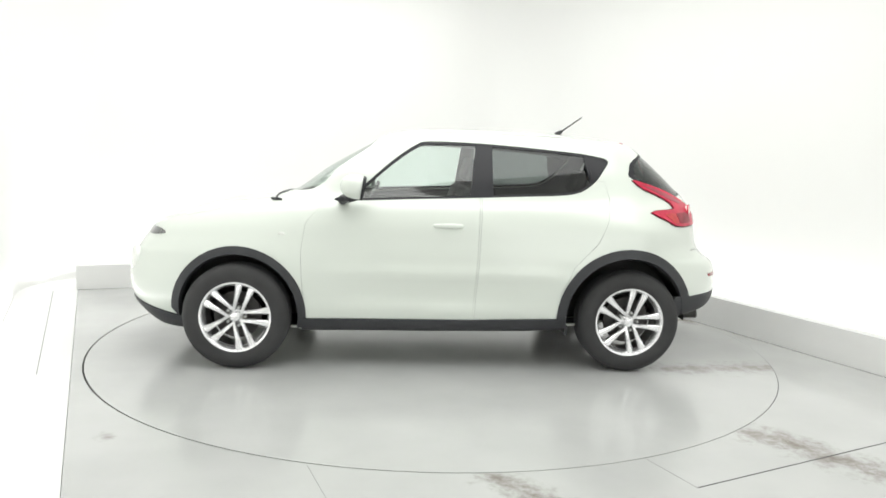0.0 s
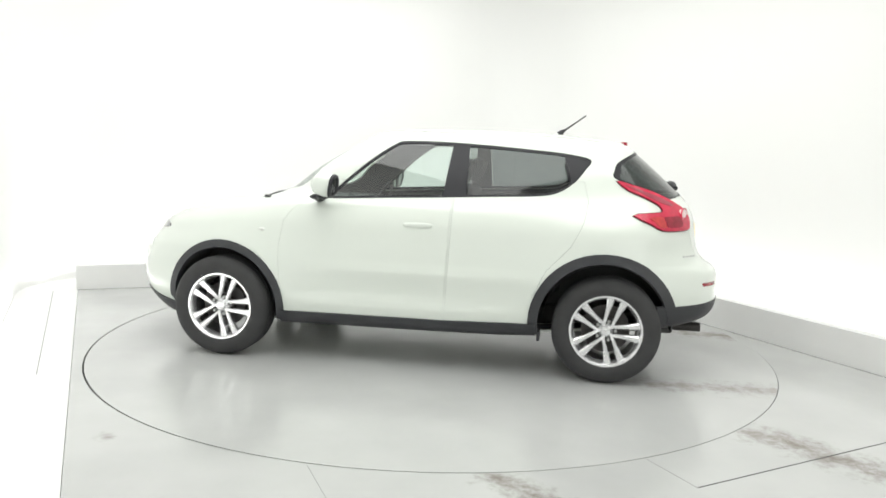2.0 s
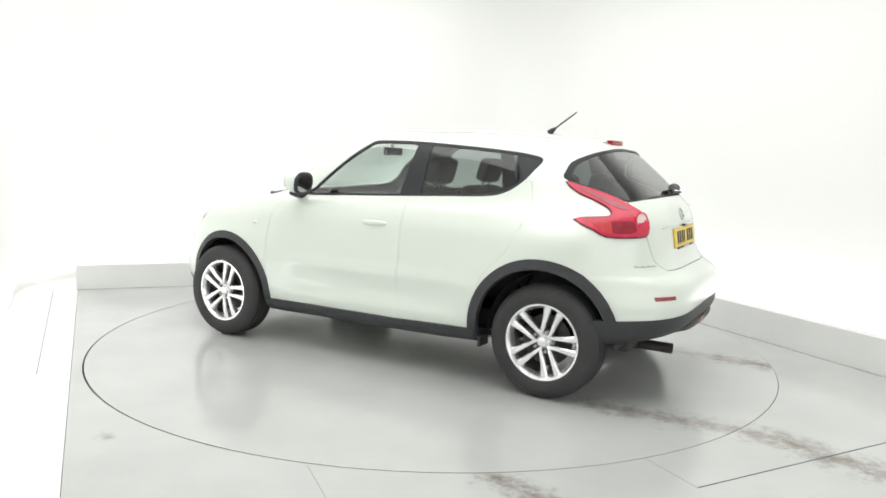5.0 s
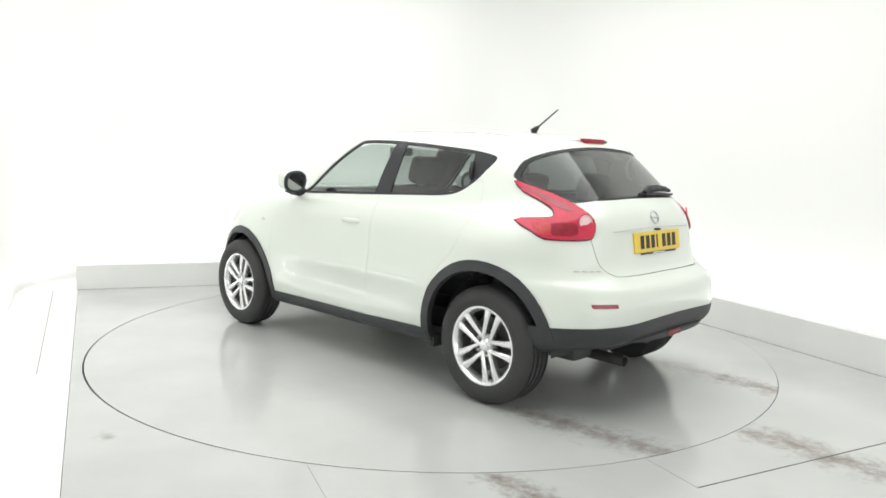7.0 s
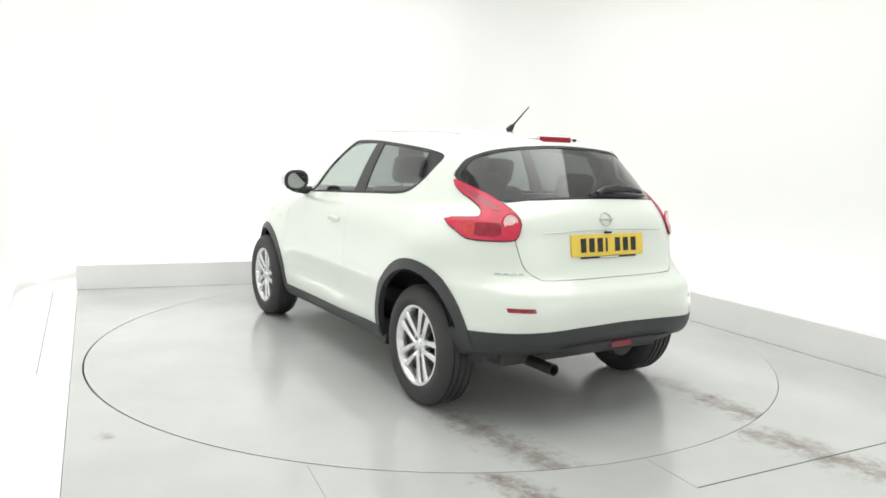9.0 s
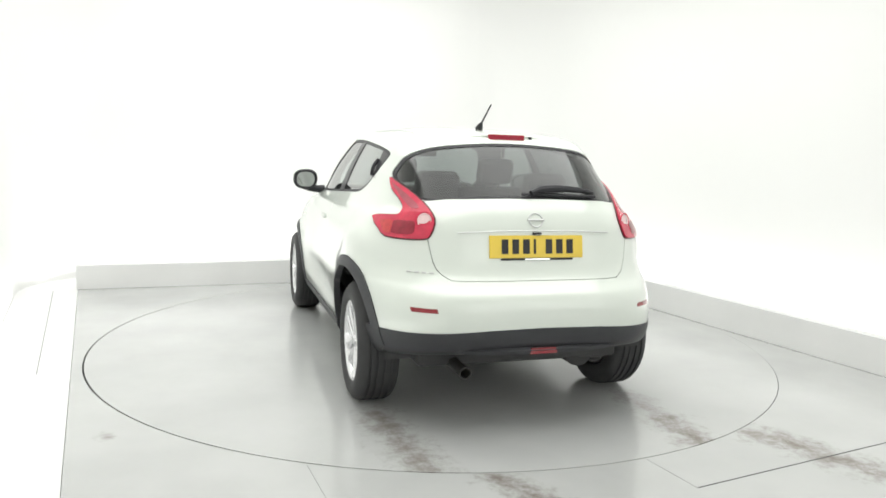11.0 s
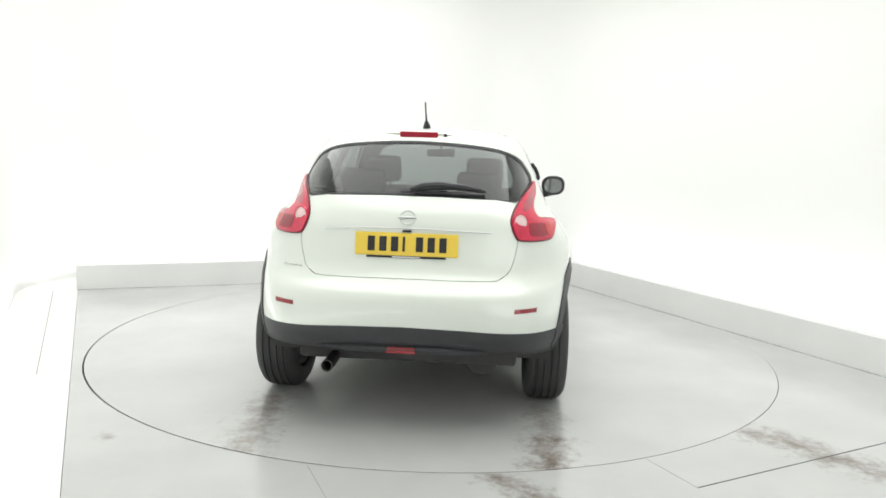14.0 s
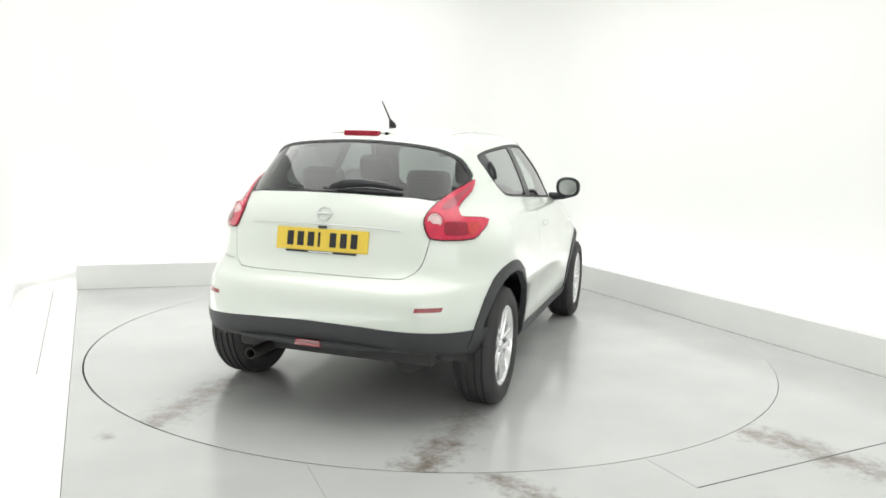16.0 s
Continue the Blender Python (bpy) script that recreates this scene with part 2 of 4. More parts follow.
# ---- booth ----
def build_booth():
    L, RT, BACK0, BACK1, FRONT = -2.45, 2.42, 2.73, 2.30, -6.6
    back = lambda s: BACK0 + (s - L) * (BACK1 - BACK0) / (RT - L)
    at = lambda x, y, z: room(x, y, z)
    R0, R1 = 2.4135, 2.407
    n = 160
    # steel floor with a round hole for the turntable, in plates
    bm = bm_new()
    edge = lambda d: -2.439 + 0.008 * (d - 2.7)
    outer = [(edge(2.9), back(L)), (edge(FRONT), FRONT), (RT, FRONT), (RT, back(RT))]
    hole = [Vector((0.009, 0.010, 0)) + Vector((R0 * math.cos(2 * math.pi * i / n), R0 * math.sin(2 * math.pi * i / n), 0)) for i in range(n)]
    ov = [room(*p) for p in outer]
    tris = tessellate_polygon([ov, hole])
    vs = [bm.verts.new(v) for v in ov + hole]
    for t in tris:
        bm.faces.new([vs[i] for i in t])
    low = [bm.verts.new(v - Vector((0, 0, 0.06))) for v in hole]
    for i in range(n):
        bm.faces.new((vs[4 + i], vs[4 + (i + 1) % n], low[(i + 1) % n], low[i]))
    floor = thing("floor", bm, FLOOR, "grey painted steel floor plates round the turntable", "floor", "structure", smooth=False)
    bm = bm_new()
    prism(bm, [(-3.05, 3.55), (-3.05, FRONT), (3.05, FRONT), (3.05, 3.55)], -0.2, -0.06, at)
    thing("subfloor", bm, SEAM, "dark pit under the turntable", "floor", "structure", smooth=False)
    # joints between plates
    for a, b, w in (((-0.02, -2.412), (-0.02, -2.74), 0.003), ((-0.02, -2.74), (2.42, -2.71), 0.006), ((-1.5, -1.90), (-1.53, -2.60), 0.003), ((L + 0.01, back(L + 0.01) - 0.004), (RT - 0.01, back(RT - 0.01) - 0.004), 0.0028), ((RT - 0.004, back(RT) - 0.01), (RT - 0.004, -3.5), 0.0028)):
        a, b = Vector(a), Vector(b)
        nrm = Vector((-(b - a).y, (b - a).x)).normalized() * w / 2
        bm = bm_new()
        prism(bm, [tuple(a + nrm), tuple(b + nrm), tuple(b - nrm), tuple(a - nrm)], -0.002, 0.001, at)
        j = new("joint", finish("joint", bm, FAINT_SEAM if w == 0.003 else SEAM, False))
        j.parent = floor
    # left white margin, seam, walls
    bm = bm_new()
    prism(bm, [(-3.0, 3.4), (-3.0, FRONT), (edge(FRONT) - 0.002, FRONT), (edge(3.4) - 0.002, 3.4)], -0.05, 0.0, at)
    thing("floor_margin", bm, WALL, "white painted strip along the steel floor", "floor", "structure", smooth=False)
    bm = bm_new()
    prism(bm, [(-2.648, back(L)), (-2.648, -0.05), (-2.645, -0.05), (-2.645, back(L))], -0.05, 0.0015, at)
    thing("trim", bm, SEAM, "thin dark joint beside the white strip", "joint", "structure", smooth=False)
    H = 0.25
    bm = bm_new()
    prism(bm, [(L, back(L)), (RT, back(RT)), (RT, back(RT) + 0.10), (L, back(L) + 0.10)], -0.05, H, lambda x, y, z: room(x, y, z - (0.022 * max(0, -0.9 - x) / 1.55 if z > 0 else 0)))
    thing("kerb_back", bm, KERB, "low white painted kerb along the booth wall", "kerb", "structure", smooth=False)
    bm = bm_new()
    prism(bm, [(RT, FRONT), (RT + 0.10, FRONT), (RT + 0.10, back(RT) + 0.10), (RT, back(RT) - 0.001)], -0.05, H, at)
    thing("kerb_side", bm, KERB, "low white painted kerb along the booth wall", "kerb", "structure", smooth=False)
    # one seamless wall with rounded corners, coved into the ceiling
    WL, WR, WB, WF, CR = -2.95, 2.95, 3.45, -6.5, 0.8
    corners = ((WR, WB, 0), (WL, WB, 90), (WL, WF, 180), (WR, WF, 270))

    def plan(inset, out=0.0):
        pts = []
        for cx, cy, a0 in corners:
            r = CR
            ox, oy = cx - math.copysign(r + inset, cx), cy - math.copysign(r + inset, cy)
            for k in range(9):
                a = radians(a0 + 90 * k / 8)
                pts.append((ox + (r + out) * math.cos(a), oy + (r + out) * math.sin(a)))
        return pts

    levels = [(-0.2, 0), (0.3, 0), (1.2, 0), (2.2, 0), (2.9, 0)] + [(2.9 + 0.69 * math.sin(radians(a)), 0.69 * (1 - math.cos(radians(a)))) for a in (15, 30, 45, 60, 75, 90)]
    bm = bm_new()
    rings = [[bm.verts.new(room(*p, z)) for p in plan(i)] for z, i in levels] + [[bm.verts.new(room(*p, z)) for p in plan(0, 0.12)] for z in (3.58, -0.2)]
    for a, b in zip(rings, rings[1:] + rings[:1]):
        for i in range(36):
            bm.faces.new((a[i], a[(i + 1) % 36], b[(i + 1) % 36], b[i]))
    thing("wall", bm, WALL, "seamless white booth wall with rounded corners", "wall", "structure")
    bm = bm_new()
    prism(bm, [(-3.2, 3.7), (-3.2, -6.8), (3.2, -6.8), (3.2, 3.7)], 3.6, 3.7, at)
    thing("ceiling", bm, WALL, "white booth ceiling", "ceiling", "structure", smooth=False)
    # turntable
    bm = bm_new()
    top = [bm.verts.new((R1 * math.cos(2 * math.pi * i / n), R1 * math.sin(2 * math.pi * i / n), 0.0)) for i in range(n)]
    bot = [bm.verts.new((v.co.x, v.co.y, -0.045)) for v in top]
    bm.faces.new(top)
    bm.faces.new(bot[::-1])
    for i in range(n):
        bm.faces.new((top[i], bot[i], bot[(i + 1) % n], top[(i + 1) % n]))
    tt = thing("turntable", bm, TABLE, "round grey steel turntable with dirty tyre tracks", "turntable", smooth=False)
    bm = bm_new()
    hi = [bm.verts.new((R1 * 0.999 * math.cos(2 * math.pi * i / n), R1 * 0.999 * math.sin(2 * math.pi * i / n), -0.045)) for i in range(n)]
    lo = [bm.verts.new((v.co.x * 0.98, v.co.y * 0.98, -0.059)) for v in hi]
    for i in range(n):
        bm.faces.new((hi[i], lo[i], lo[(i + 1) % n], hi[(i + 1) % n]))
    part("skirt", bm, SEAM, tt, "dark steel skirt under the edge")
    return tt


turntable = build_booth()

# ---- car: x forward, y to its left, origin on the ground between the axles ----
RINGS = (  # front x, rear x, middle x, half width, roundness front and rear, heights front, middle and rear
    (1.80, -1.72, 0.0, 0.72, 4.0, 5.0, 0.20, 0.24, 0.392),
    (1.91, -1.89, 0.0, 0.82, 4.0, 5.2, 0.21, 0.27, 0.402),
    (2.045, -1.97, 0.0, 0.848, 4.4, 5.0, 0.36, 0.40, 0.462),
    (2.095, -1.99, 0.0, 0.852, 4.2, 4.8, 0.52, 0.55, 0.60),
    (2.055, -1.975, 0.0, 0.848, 4.0, 4.5, 0.68, 0.70, 0.700),
    (2.025, -1.905, 0.0, 0.846, 3.9, 4.4, 0.735, 0.76, 0.752),
    (1.98, -1.855, 0.0, 0.842, 3.7, 4.3, 0.80, 0.83, 0.82),
    (1.88, -1.83, 0.0, 0.835, 3.5, 4.3, 0.90, 0.94, 0.94),
    (1.55, -1.81, 0.0, 0.805, 3.5, 4.2, 1.01, 1.035, 1.05),
    (1.06, -1.75, 0.0, 0.765, 3.4, 4.0, 1.085, 1.10, 1.15),
    (0.74, -1.58, -0.2, 0.690, 4.6, 4.2, 1.29, 1.285, 1.31),
    (0.42, -1.41, -0.4, 0.600, 5.0, 4.4, 1.475, 1.452, 1.452),
    (0.31, -1.33, -0.4, 0.525, 5.0, 4.4, 1.525, 1.512, 1.492),
    (0.12, -1.15, -0.4, 0.350, 3.6, 3.0, 1.556, 1.552, 1.528),
    (-0.15, -0.70, -0.4, 0.12, 2.0, 2.0, 1.570, 1.570, 1.556),
)
NU = 64


def spow(v, p):
    return math.copysign(abs(v) ** p, v)


def ring_point(spec, u):
    xf, xr, xm, w, nf, nr, zf, zm, zr = spec
    th = math.pi * u
    c, s = math.cos(th), math.sin(th)
    n = nf if c > 0 else nr
    end, ze = (xf, zf) if c > 0 else (xr, zr)
    k = abs(c) ** (2 / n)
    return xm + (end - xm) * k, w * abs(s) ** (2 / n), zm + (ze - zm) * k ** 2.2


def flare(x, y, z):
    """Wings swell out over the wheels; doors tuck in towards the sill."""
    for xc, amp in ((1.265, 0.078), (-1.245, 0.078)):
        y += amp * math.exp(-((x - xc) / 0.40) ** 2 - ((z - 0.60) / 0.31) ** 2) * min(1, max(0, (y - 0.45) / 0.3))
    if y > 0.3:
        y += 0.046 * math.exp(-((x + 1.36) / 0.32) ** 2 - ((z - 0.92) / 0.155) ** 2)
    if y > 0.5:
        y -= 0.022 * math.exp(-((x - 0.02) / 0.62) ** 4 - ((z - 0.47) / 0.11) ** 2)
        y += 0.010 * math.exp(-((x + 0.1) / 0.85) ** 4 - ((z - 0.625) / 0.04) ** 2)
        y += 0.012 * math.exp(-((x - 0.05) / 0.72) ** 4 - ((z - 0.395) / 0.035) ** 2)
    return y


def body_surface():
    """The closed outer skin before anything is cut out of it."""
    us = [i / NU for i in range(NU + 1)]
    cols = []
    for u in us:
        col = smooth_line([ring_point(r, u) for r in RINGS], 5)
        cols.append([(p[0], flare(p[0], p[1], p[2]), p[2]) for p in col])
    bm = bm_new()
    nv = len(cols[0])
    grid = {}
    for side in (1, -1):
        for i, col in enumerate(cols):
            for j, (x, y, z) in enumerate(col):
                if side == -1 and i in (0, NU):
                    grid[(side, i, j)] = grid[(1, i, j)]
                    continue
                grid[(side, i, j)] = bm.verts.new((x, 0 if i in (0, NU) else side * y, z))
        for i in range(NU):
            for j in range(nv - 1):
                q = [grid[(side, i, j)], grid[(side, i + 1, j)], grid[(side, i + 1, j + 1)], grid[(side, i, j + 1)]]
                bm.faces.new(q if side == 1 else q[::-1])
    top = [grid[(1, i, nv - 1)] for i in range(NU + 1)] + [grid[(-1, i, nv - 1)] for i in range(NU - 1, 0, -1)]
    bot = [grid[(1, i, 0)] for i in range(NU + 1)] + [grid[(-1, i, 0)] for i in range(NU - 1, 0, -1)]
    bm.faces.new(top)
    bm.faces.new(bot[::-1])
    bmesh.ops.recalc_face_normals(bm, faces=bm.faces)
    return bm


def inside(poly, a, b):
    hit = False
    for (x0, y0), (x1, y1) in zip(poly, poly[1:] + poly[:1]):
        if (y0 > b) != (y1 > b) and a < (x1 - x0) * (b - y0) / (y1 - y0) + x0:
            hit = not hit
    return hit


def cut(bm, poly, ax, ay, keep_side, remove=True):
    """Cuts an outline, seen along the third axis, out of the faces that keep_side(centre) picks."""
    poly = [(float(p[0]), float(p[1])) for p in poly]
    lo = (min(p[0] for p in poly) - 0.02, min(p[1] for p in poly) - 0.02)
    hi = (max(p[0] for p in poly) + 0.02, max(p[1] for p in poly) + 0.02)

    def overlaps(f, x0, y0, x1, y1):
        us, vs = [v.co[ax] for v in f.verts], [v.co[ay] for v in f.verts]
        return max(us) >= x0 and min(us) <= x1 and max(vs) >= y0 and min(vs) <= y1

    near = {f for f in bm.faces if overlaps(f, *lo, *hi) and keep_side(f.calc_center_median())}
    for (x0, y0), (x1, y1) in zip(poly, poly[1:] + poly[:1]):
        sel = [f for f in near if overlaps(f, min(x0, x1) - 0.004, min(y0, y1) - 0.004, max(x0, x1) + 0.004, max(y0, y1) + 0.004)]
        if not sel or math.hypot(x1 - x0, y1 - y0) < 1e-6:
            continue
        co, no = Vector((0, 0, 0)), Vector((0, 0, 0))
        co[ax], co[ay] = x0, y0
        no[ax], no[ay] = -(y1 - y0), x1 - x0
        geom = list({v for f in sel for v in f.verts}) + list({e for f in sel for e in f.edges}) + sel
        made = bmesh.ops.bisect_plane(bm, geom=geom, plane_co=co, plane_no=no, dist=1e-5)["geom"]
        near = {f for f in near if f.is_valid} | {f for f in made if isinstance(f, bmesh.types.BMFace)}
    dead = [f for f in near if inside(poly, f.calc_center_median()[ax], f.calc_center_median()[ay])]
    if remove:
        bmesh.ops.delete(bm, geom=dead, context="FACES")
    return dead


def circle(cx, cz, r, n=36):
    return [(cx + r * math.cos(2 * math.pi * i / n), cz + r * math.sin(2 * math.pi * i / n)) for i in range(n)]


SIDE_WINDOW = smooth_loop([(0.60, 1.078), (0.53, 1.135), (0.43, 1.225), (0.285, 1.352), (0.15, 1.445), (0.06, 1.468), (-0.31, 1.463), (-0.84, 1.427), (-1.06, 1.400), (-1.128, 1.372),
                           (-1.09, 1.31), (-1.03, 1.235), (-0.93, 1.168), (-0.80, 1.143), (-0.55, 1.13), (-0.20, 1.112), (0.2, 1.094)], 3)
REAR_GLASS = smooth_loop([(0.0, 1.172), (0.30, 1.168), (0.535, 1.148), (0.600, 1.19), (0.640, 1.255), (0.615, 1.315), (0.545, 1.388), (0.38, 1.435), (0.0, 1.458),
                          (-0.38, 1.435), (-0.545, 1.388), (-0.615, 1.315), (-0.640, 1.255), (-0.600, 1.19), (-0.535, 1.148), (-0.30, 1.168)], 3)
WINDSCREEN = smooth_loop([(0.0, 1.10), (0.50, 1.12), (0.595, 1.16), (0.57, 1.27), (0.475, 1.43), (0.3, 1.468), (0.0, 1.48),
                          (-0.3, 1.468), (-0.475, 1.43), (-0.57, 1.27), (-0.595, 1.16), (-0.50, 1.12)], 3)

BONNET = smooth_loop([(1.115, 0.0), (1.105, 0.30), (1.085, 0.58), (1.16, 0.645), (1.40, 0.640), (1.62, 0.585), (1.775, 0.46), (1.835, 0.25), (1.85, 0.0),
                      (1.835, -0.25), (1.775, -0.46), (1.62, -0.585), (1.40, -0.640), (1.16, -0.645), (1.085, -0.58), (1.105, -0.30)], 2)

car = tagged(new("car"), "white compact crossover car on the steel turntable", "car")
skin = body_surface()
TREE = BVHTree.FromBMesh(skin)


def drape(p, direction, lift=0.0):
    """Where a ray from outside meets the car's skin."""
    d = Vector(direction).normalized()
    hit, nrm, _, _ = TREE.ray_cast(Vector(p) - d * 4.0, d)
    return (hit + nrm * lift) if hit else None


def shrink(poly, d):
    """An outline moved inwards by d (outwards if negative)."""
    pts = [np.array(p, float) for p in poly]
    turn = sum(p[0] * q[1] - q[0] * p[1] for p, q in zip(pts, pts[1:] + pts[:1]))
    out = []
    for i, p in enumerate(pts):
        t = pts[(i + 1) % len(pts)] - pts[i - 1]
        nrm = np.array((-t[1], t[0])) / (np.hypot(*t) + 1e-9) * (1 if turn > 0 else -1)
        out.append(tuple(p + nrm * d))
    return out


def clip(poly, a, b, c):
    """The part of an outline with a*x + b*y >= c."""
    out = []
    for p, q in zip(poly, list(poly[1:]) + [poly[0]]):
        dp, dq = a * p[0] + b * p[1] - c, a * q[0] + b * q[1] - c
        if dp >= 0:
            out.append((p[0], p[1]))
        if dp * dq < 0:
            k = dp / (dp - dq)
            out.append((p[0] + k * (q[0] - p[0]), p[1] + k * (q[1] - p[1])))
    return out


def rim(bm, depth):
    """Folds the open edges of a panel inwards, so that it shows its thickness."""
    bm.normal_update()
    edges = [e for e in bm.edges if e.is_boundary]
    low = {v: bm.verts.new(v.co - v.normal * depth) for v in {v for e in edges for v in e.verts}}
    for e in edges:
        f = e.link_faces[0]
        lp = next(l for l in f.loops if l.edge == e)
        a, b = lp.vert, lp.link_loop_next.vert
        bm.faces.new((b, a, low[a], low[b]))
    return bm


ARCH = {1.265: circle(1.265, 0.350, 0.402, 44), -1.265: circle(-1.245, 0.360, 0.418, 44)}
TRIM = {1.265: (1.262, 0.346, 0.432, 0.382), -1.265: (-1.240, 0.358, 0.458, 0.398)}
DOOR_FRONT = [(0.83, 0.326), (-0.23, 0.332), (-0.255, 0.70), (-0.265, 1.095), (-0.27, 1.20), (0.5, 1.20), (0.66, 1.08), (0.76, 1.03), (0.84, 0.93), (0.865, 0.75), (0.855, 0.55)]
DOOR_REAR = [(-0.245, 0.332), (-0.82, 0.352), (-0.80, 0.52), (-0.88, 0.69), (-1.03, 0.85), (-1.10, 1.00), (-1.12, 1.12), (-1.09, 1.24), (-0.9, 1.25), (-0.28, 1.20), (-0.28, 1.10), (-0.268, 0.70)]
DOOR_REAR = DOOR_REAR[::-1]
TAILGATE = smooth_loop([(0.0, 0.768), (0.40, 0.768), (0.475, 0.778), (0.525, 0.82), (0.548, 0.90), (0.560, 0.98), (0.56, 1.06), (0.55, 1.145), (0.3, 1.166), (0.0, 1.170),
                        (-0.3, 1.166), (-0.55, 1.145), (-0.56, 1.06), (-0.560, 0.98), (-0.548, 0.90), (-0.525, 0.82), (-0.475, 0.778), (-0.40, 0.768)], 2)
SILL_Z = 0.345
LAMP = smooth_loop([(-0.455, 1.250), (-0.520, 1.232), (-0.645, 1.190), (-0.756, 1.138), (-0.835, 1.085), (-0.862, 1.040), (-0.850, 0.980), (-0.82, 0.963), (-0.72, 0.958), (-0.592, 0.962), (-0.530, 0.995), (-0.445, 1.045),
                    (-0.54, 1.058), (-0.628, 1.064), (-0.650, 1.082), (-0.640, 1.115), (-0.57, 1.160), (-0.500, 1.196)], 2)


def turned_skin(src, degrees, mirror=False):
    bm = src.copy()
    if mirror:
        bmesh.ops.scale(bm, vec=(1, -1, 1), verts=bm.verts)
        bmesh.ops.reverse_faces(bm, faces=bm.faces)
    bmesh.ops.rotate(bm, cent=(0, 0, 0), matrix=Matrix.Rotation(radians(degrees), 3, "Z"), verts=bm.verts)
    return bm


def skin_piece(name, mat, parent, poly, ax, ay, pick, holes=(), lift=0.0, depth=0.01, label="", turn=0.0, mirror=False, angle=50):
    """A piece of the car's skin inside an outline, without the holes, lifted off by lift, with folded edges."""
    bm = turned_skin(skin, turn, mirror)
    xs, ys = [p[0] for p in poly], [p[1] for p in poly]
    far = [f for f in bm.faces if not pick(f.calc_center_median()) or max(v.co[ax] for v in f.verts) < min(xs) - 0.02 or min(v.co[ax] for v in f.verts) > max(xs) + 0.02
           or max(v.co[ay] for v in f.verts) < min(ys) - 0.02 or min(v.co[ay] for v in f.verts) > max(ys) + 0.02]
    bmesh.ops.delete(bm, geom=far, context="FACES")
    bm.normal_update()
    keep = set(cut(bm, poly, ax, ay, lambda c: True, remove=False))
    bmesh.ops.delete(bm, geom=[f for f in bm.faces if f not in keep], context="FACES")
    for hole in holes:
        cut(bm, hole, ax, ay, lambda c: True)
    if lift:
        bm.normal_update()
        for v, c in [(v, v.co + v.normal * lift) for v in bm.verts]:
            v.co = c
    if depth:
        rim(bm, depth)
    if turn:
        bmesh.ops.rotate(bm, cent=(0, 0, 0), matrix=Matrix.Rotation(radians(-turn), 3, "Z"), verts=bm.verts)
    if mirror:
        bmesh.ops.scale(bm, vec=(1, -1, 1), verts=bm.verts)
        bmesh.ops.reverse_faces(bm, faces=bm.faces)
    me = bpy.data.meshes.new(name)
    bm.to_mesh(me)
    bm.free()
    for p in me.polygons:
        p.use_smooth = True
    me.set_sharp_from_angle(angle=radians(angle))
    me.materials.append(mat)
    ob = new(name, me)
    ob.parent = parent
    return tagged(ob, label)


LEFT = lambda c: c.y > 0.3
RIGHT = lambda c: c.y < -0.3
REAR = lambda c: c.x < -1.15
SIDES = ((1, LEFT), (-1, RIGHT))
GAP = 0.0016


def build_body():
    bm = skin.copy()
    for side, pick in SIDES:
        cut(bm, SIDE_WINDOW, 0, 2, pick)
        for xc in ARCH:
            cut(bm, ARCH[xc], 0, 2, pick)
        cut(bm, shrink(DOOR_FRONT, -GAP), 0, 2, pick)
        cut(bm, shrink(DOOR_REAR, -GAP), 0, 2, pick)
    cut(bm, REAR_GLASS, 1, 2, REAR)
    cut(bm, shrink(TAILGATE, -0.0034), 1, 2, lambda c: c.x < -1.4)
    cut(bm, WINDSCREEN, 1, 2, lambda c: c.x > 0.2 and c.z > 1.0)
    cut(bm, shrink(BONNET, -0.003), 0, 1, lambda c: c.z > 0.86)
    rim(bm, 0.014)
    me = bpy.data.meshes.new("body")
    bm.to_mesh(me)
    bm.free()
    for p in me.polygons:
        p.use_smooth = True
    me.set_sharp_from_angle(angle=radians(50))
    me.materials.append(WHITE_PAINT)
    ob = new("body", me)
    ob.parent = car
    return tagged(ob, "glossy white painted body shell")


body = build_body()


def build_lining():
    """The dark inside of the cabin, seen through the windows and in the panel gaps."""
    bm = skin.copy()
    for side, pick in SIDES:
        cut(bm, shrink(SIDE_WINDOW, -0.004), 0, 2, pick)
        for xc in ARCH:
            cut(bm, ARCH[xc], 0, 2, pick)
    cut(bm, shrink(REAR_GLASS, -0.004), 1, 2, REAR)
    cut(bm, shrink(WINDSCREEN, -0.004), 1, 2, lambda c: c.x > 0.2 and c.z > 1.0)
    bm.normal_update()
    for v, c in [(v, v.co - v.normal * 0.022) for v in bm.verts]:
        v.co = c
    roof = bm.copy()
    bmesh.ops.delete(bm, geom=[f for f in bm.faces if f.calc_center_median().z > 1.45 and abs(f.normal.z) > 0.5], context="FACES")
    bmesh.ops.delete(roof, geom=[f for f in roof.faces if not (f.calc_center_median().z > 1.45 and abs(f.normal.z) > 0.5)], context="FACES")
    part("cabin_lining", bm, DASH, car, "dark grey cabin trim")
    part("headliner", roof, HEADLINER, car, "pale grey roof lining")


build_lining()


